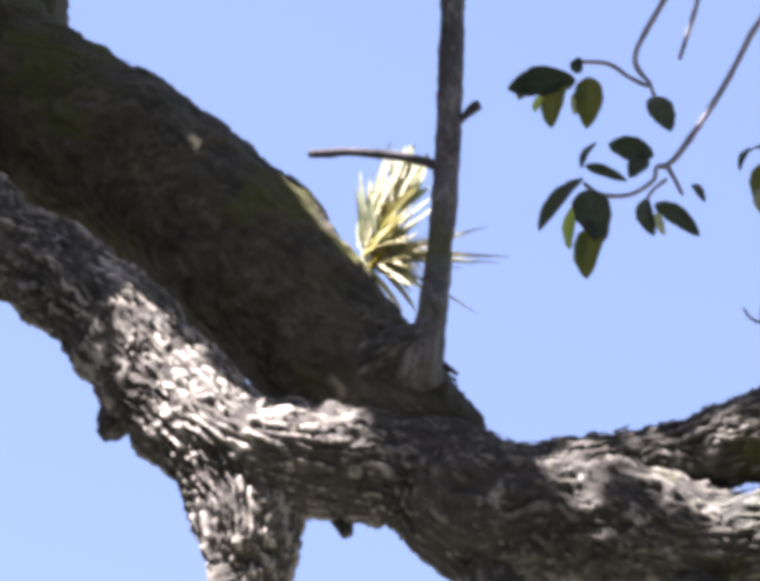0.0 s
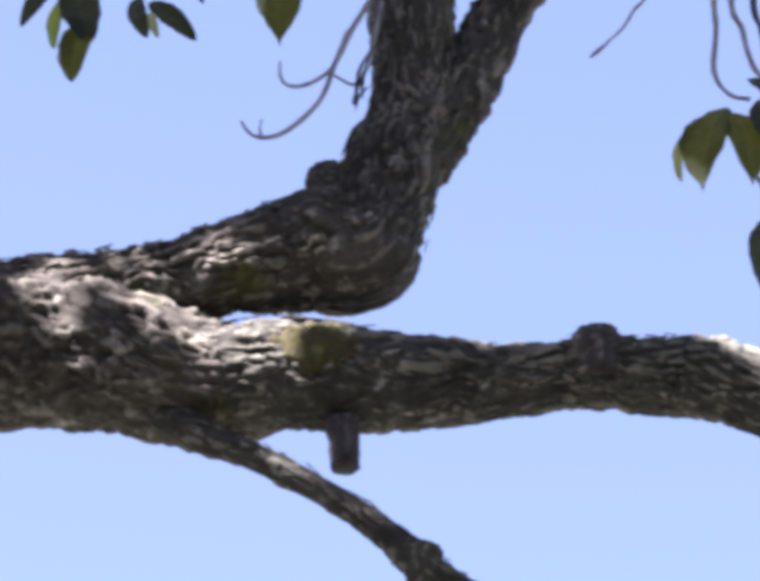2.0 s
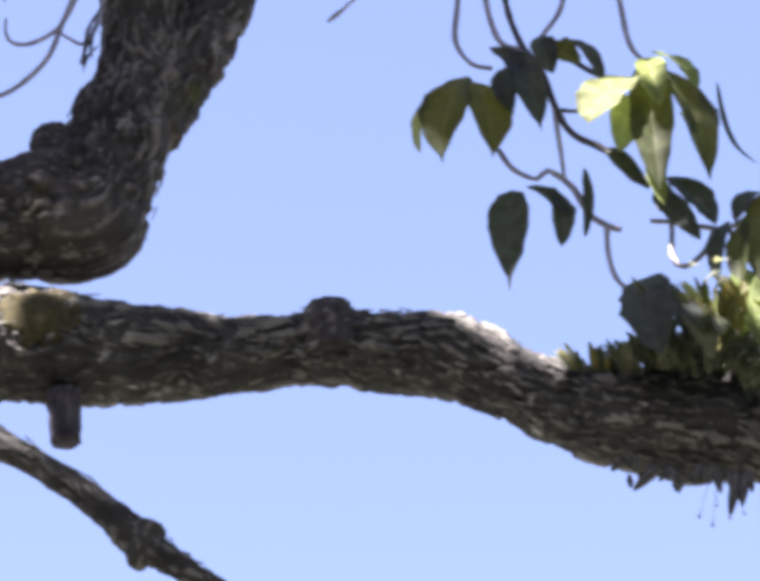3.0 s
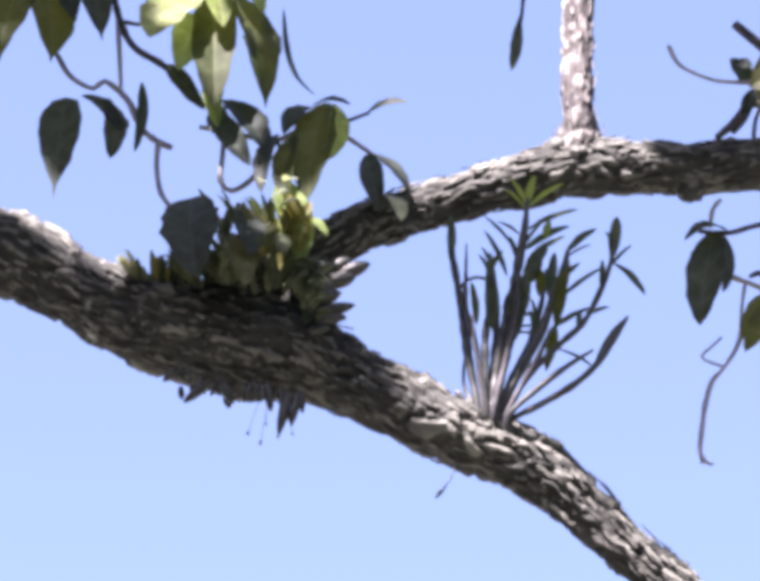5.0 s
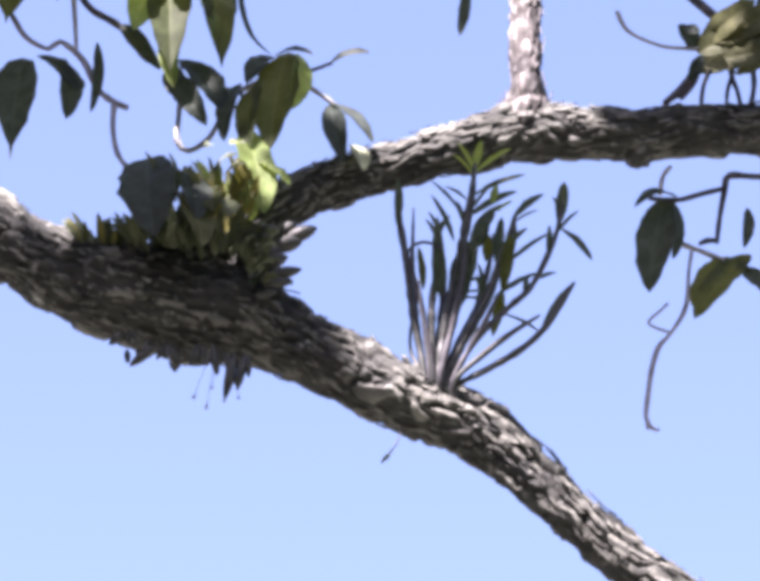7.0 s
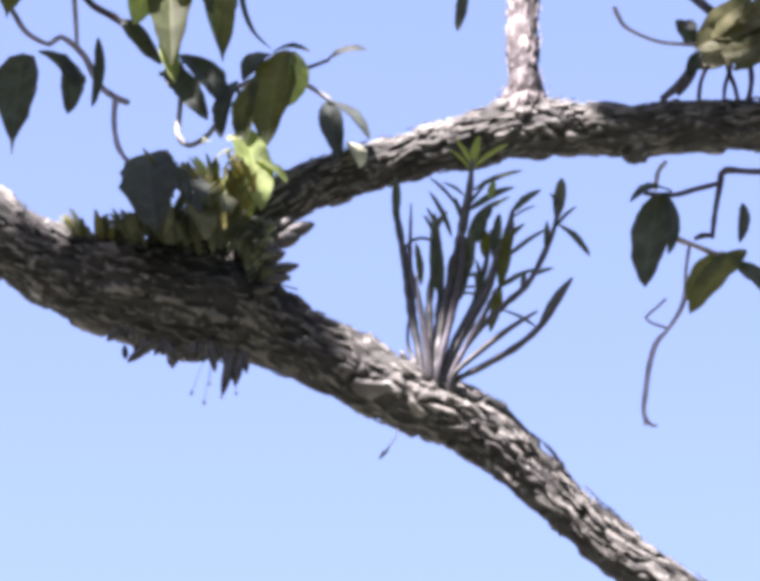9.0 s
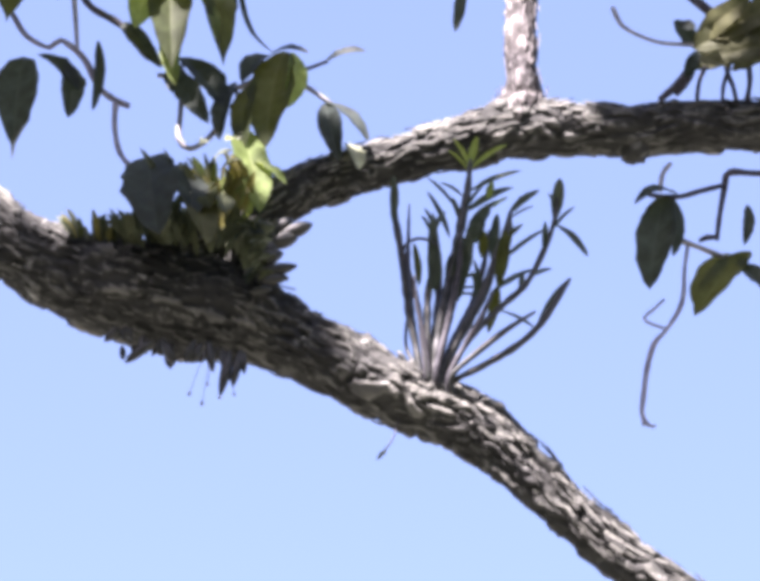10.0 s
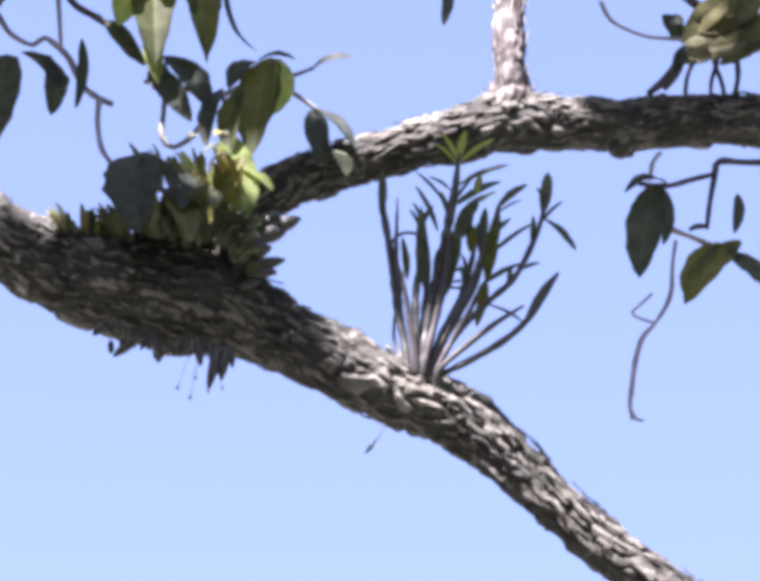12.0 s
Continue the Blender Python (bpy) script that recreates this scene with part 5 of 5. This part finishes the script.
cane([(920, 780), (945, 720), (975, 650), (982, 600)], 5, CANE, 0.0)
cane([(862, 748), (846, 700), (850, 620)], 4, CANE_GREEN, 0.03)
cane([(836, 520), (860, 512), (885, 525), (905, 548)], 3, CANE, -0.05)
cane([(840, 745), (832, 735), (826, 728)], 5, CANE_GREEN, 0.0)
# leaves in pairs up the tall canes: foot, tip and width of each
for x0, y0, x1, y1, w in ((971, 392, 1078, 346, 16), (965, 434, 1062, 380, 21), (961, 405, 914, 378, 12), (949, 450, 882, 393, 12), (931, 505, 882, 424, 14), (964, 512, 1012, 448, 24), (985, 500, 1000, 440, 22), (970, 470, 1030, 425, 16),
                          (1054, 446, 1116, 400, 19), (1050, 470, 1100, 456, 11), (1026, 566, 1124, 505, 12), (1012, 616, 1104, 569, 15), (1006, 571, 956, 577, 13), (1004, 594, 955, 596, 10), (994, 625, 948, 631, 12), (994, 672, 950, 687, 13)):
    cane_leaf(x0, y0, x1, y1, w, rnd(-0.04, 0.01))
for x0, y0, x1, y1, w in ((946, 640, 950, 520, 26), (930, 620, 932, 540, 20), (962, 590, 968, 500, 20), (890, 628, 891, 480, 20), (902, 610, 908, 520, 16), (1036, 560, 1056, 462, 20), (1028, 620, 1040, 520, 22), (1012, 690, 1034, 600, 18), (1018, 540, 1030, 450, 18), (868, 600, 856, 520, 14), (1000, 530, 1004, 470, 18)):
    cane_leaf(x0, y0, x1, y1, w, rnd(-0.05, 0.02), CANE_LEAF if x0 % 4 else LEAF_OLIVE)
for line in (((915, 660), (938, 560), (955, 470), (966, 410)), ((985, 640), (1005, 590), (1030, 530), (1050, 480)), ((1070, 620), (1090, 595), (1128, 525), (1145, 480)), ((888, 600), (895, 560), (898, 490), (898, 470))):
    for n in range(4):
        k = rnd(0, 2.99)
        (x0, y0), (x1, y1) = line[int(k)], line[int(k) + 1]
        x, y = x0 + (x1 - x0) * (k % 1), y0 + (y1 - y0) * (k % 1)
        turn = math.atan2(y1 - y0, x1 - x0) + (1 if n % 2 else -1) * rnd(0.35, 0.7)
        ln = rnd(40, 66)
        cane_leaf(x, y, x + ln * math.cos(turn), y + ln * math.sin(turn), rnd(9, 13), rnd(-0.05, 0.03))
cane_leaf(1152, 468, 1212, 542, 20)
cane_leaf(1150, 462, 1160, 384, 22)
cane_leaf(1152, 435, 1136, 412, 12)
cane_leaf(1112, 692, 1035, 662, 13)
cane_leaf(1110, 690, 1178, 598, 18)
cane_leaf(813, 470, 812, 380, 16)
for v in ((972, 352, 935, 305), (972, 350, 985, 300), (974, 356, 1045, 318), (970, 360, 925, 330), (1010, 420, 1018, 395), (1020, 440, 1050, 430)):
    cane_leaf(*v, w=14, d=-0.03, mat=LEAF_PALE)

air = thing("tufted_plant", (0.969, 5.200, 5.011), "tufted olive-green plant rooted on the upper limb", "epiphyte")
a0 = Vector((0.963, 5.180, 5.023))
ax_, az_ = (Vector((1.034, 5.180, 5.026)) - a0) / 100, (Vector((0.967, 5.180, 5.107)) - a0) / 100
for x0, y0, x1, y1, w, m in ((-58, 12, 40, 62, 40, LEAF_TUFT), (-62, -8, 75, 48, 52, LEAF_TUFT), (-60, -20, 95, 20, 56, LEAF_TUFT), (-50, -30, 100, -18, 52, LEAF_TUFT), (-20, 5, 100, 66, 46, LEAF_TUFT), (10, 0, 120, 40, 50, LEAF_TUFT), (20, -35, 110, -44, 34, LEAF_TUFT), (-48, -32, -10, -64, 30, LEAF_TUFT), (-52, -15, -75, -62, 22, LEAF), (-50, 20, -96, 58, 34, LEAF), (-58, 28, -90, 40, 22, LEAF), (60, 40, 80, 120, 26, LEAF), (40, 50, 30, 110, 20, LEAF_TUFT), (70, -20, 100, -62, 26, LEAF_TUFT)):
    blade("leaf", a0 + ax_ * x0 + az_ * y0 + Vector((0, rnd(-0.03, 0.02), 0)), a0 + ax_ * x1 + az_ * y1 + Vector((0, rnd(-0.07, 0.0), 0)), w * UNIT * 1.5, m, air, (rnd(-0.2, 0.2), -0.9, rnd(-0.2, 0.2)), 0.06, 0.2)
for path, r in ((((-52, -12), (-64, -32), (-76, -52), (-98, -76), (-124, -98)), 0.0068), (((-60, -40), (-70, -62), (-92, -88)), 0.0050), (((8, -20), (14, -48), (24, -72), (30, -100)), 0.0042), (((16, -30), (4, -70), (2, -100)), 0.0034), (((55, -20), (58, -60), (52, -100)), 0.0044), (((-30, -25), (-45, -60), (-50, -98)), 0.0034)):
    tube("root", [(*(a0 + ax_ * x + az_ * y), r * (1.0 - 0.06 * n)) for n, (x, y) in enumerate(path)], BARK_TWIG, air, 8, 0.008, "", 0.25, r * 900)
tube("stalk", [(*(a0 + ax_ * x + az_ * y), r * UNIT) for x, y, r in ((-90, 135, 10), (-62, 112, 11), (-28, 84, 11), (2, 62, 11), (18, 20, 9), (12, -15, 7))], BARK_TWIG, air, 8, 0.008, "thick arching dark stalk")
tube("stalk", [(*(a0 + ax_ * x + az_ * y), r * UNIT) for x, y, r in ((-30, 12, 5), (-80, 14, 4.5), (-130, 18, 4), (-180, 36, 4), (-208, 55, 5), (-222, 82, 6), (-226, 90, 3))], PALE_STEM, air, 8, 0.008)


# ---- motion ----
def sway(ob, rows, reach):
    """Swings a hanging thing about its top; rows of seconds and the shift, in millimetres, at `reach` metres below it."""
    x, y, z = ob.location
    walk(ob, [(t, pose(x, y, z + dz / 1000, 0, -math.degrees(dx / 1000 / reach), 0)) for t, dx, dz in rows])


def motions():
    sway(shoot_d, ((0.0, 0, 0), (3.0, 0, 0), (3.7, 2, 2), (4.6, -18, -4), (5.5, -32, -18), (6.0, -23, -15), (6.5, -20, -10), (7.0, -15, -7), (8.0, -20, -10), (9.0, -10, -5), (9.5, -6, -5), (10.0, -6, -10), (10.5, -20, -21), (11.0, -26, -23), (11.5, -11, -16), (12.0, -13, -17)), 1.2)
    x, y, z = shoot_f.location
    walk(shoot_f, [(t, pose(x + a / 1000, y, z + b / 1000)) for t, a, b in ((0.0, 11, -37), (3.5, 11, -37), (4.6, -10, -28), (5.5, -27, -22), (6.0, -14, -9), (6.5, -10, -10), (7.0, 1, -2), (8.0, -6, -8), (9.0, 0, -4), (9.5, 0, 0), (10.0, 1, -6), (10.5, -9, -28), (11.0, -14, -27), (11.5, 2, -22), (12.0, -1, -27))])
    x, y, z = shoot_h.location
    walk(shoot_h, [(t, pose(x + a / 1000, y, z + b / 1000)) for t, a, b in ((0.0, 0, 0), (5.5, -4, -2), (6.5, 0, -6), (7.0, 0, -3), (9.0, -3, -2), (9.5, 0, 0), (10.0, 6, -4), (10.5, 4, -5), (11.0, 5, 8), (11.5, 9, 6), (12.0, 9, 5))])
    for ob, k in ((shoot_a, 1.0), (shoot_b, 0.7), (shoot_c, 1.4)):
        sway(ob, ((0.0, 0, 0), (0.6, 2 * k, 0), (1.2, -2 * k, 0), (1.8, 2 * k, 0), (3.0, 0, 0), (12.0, 0, 0)), 1.2)


motions()
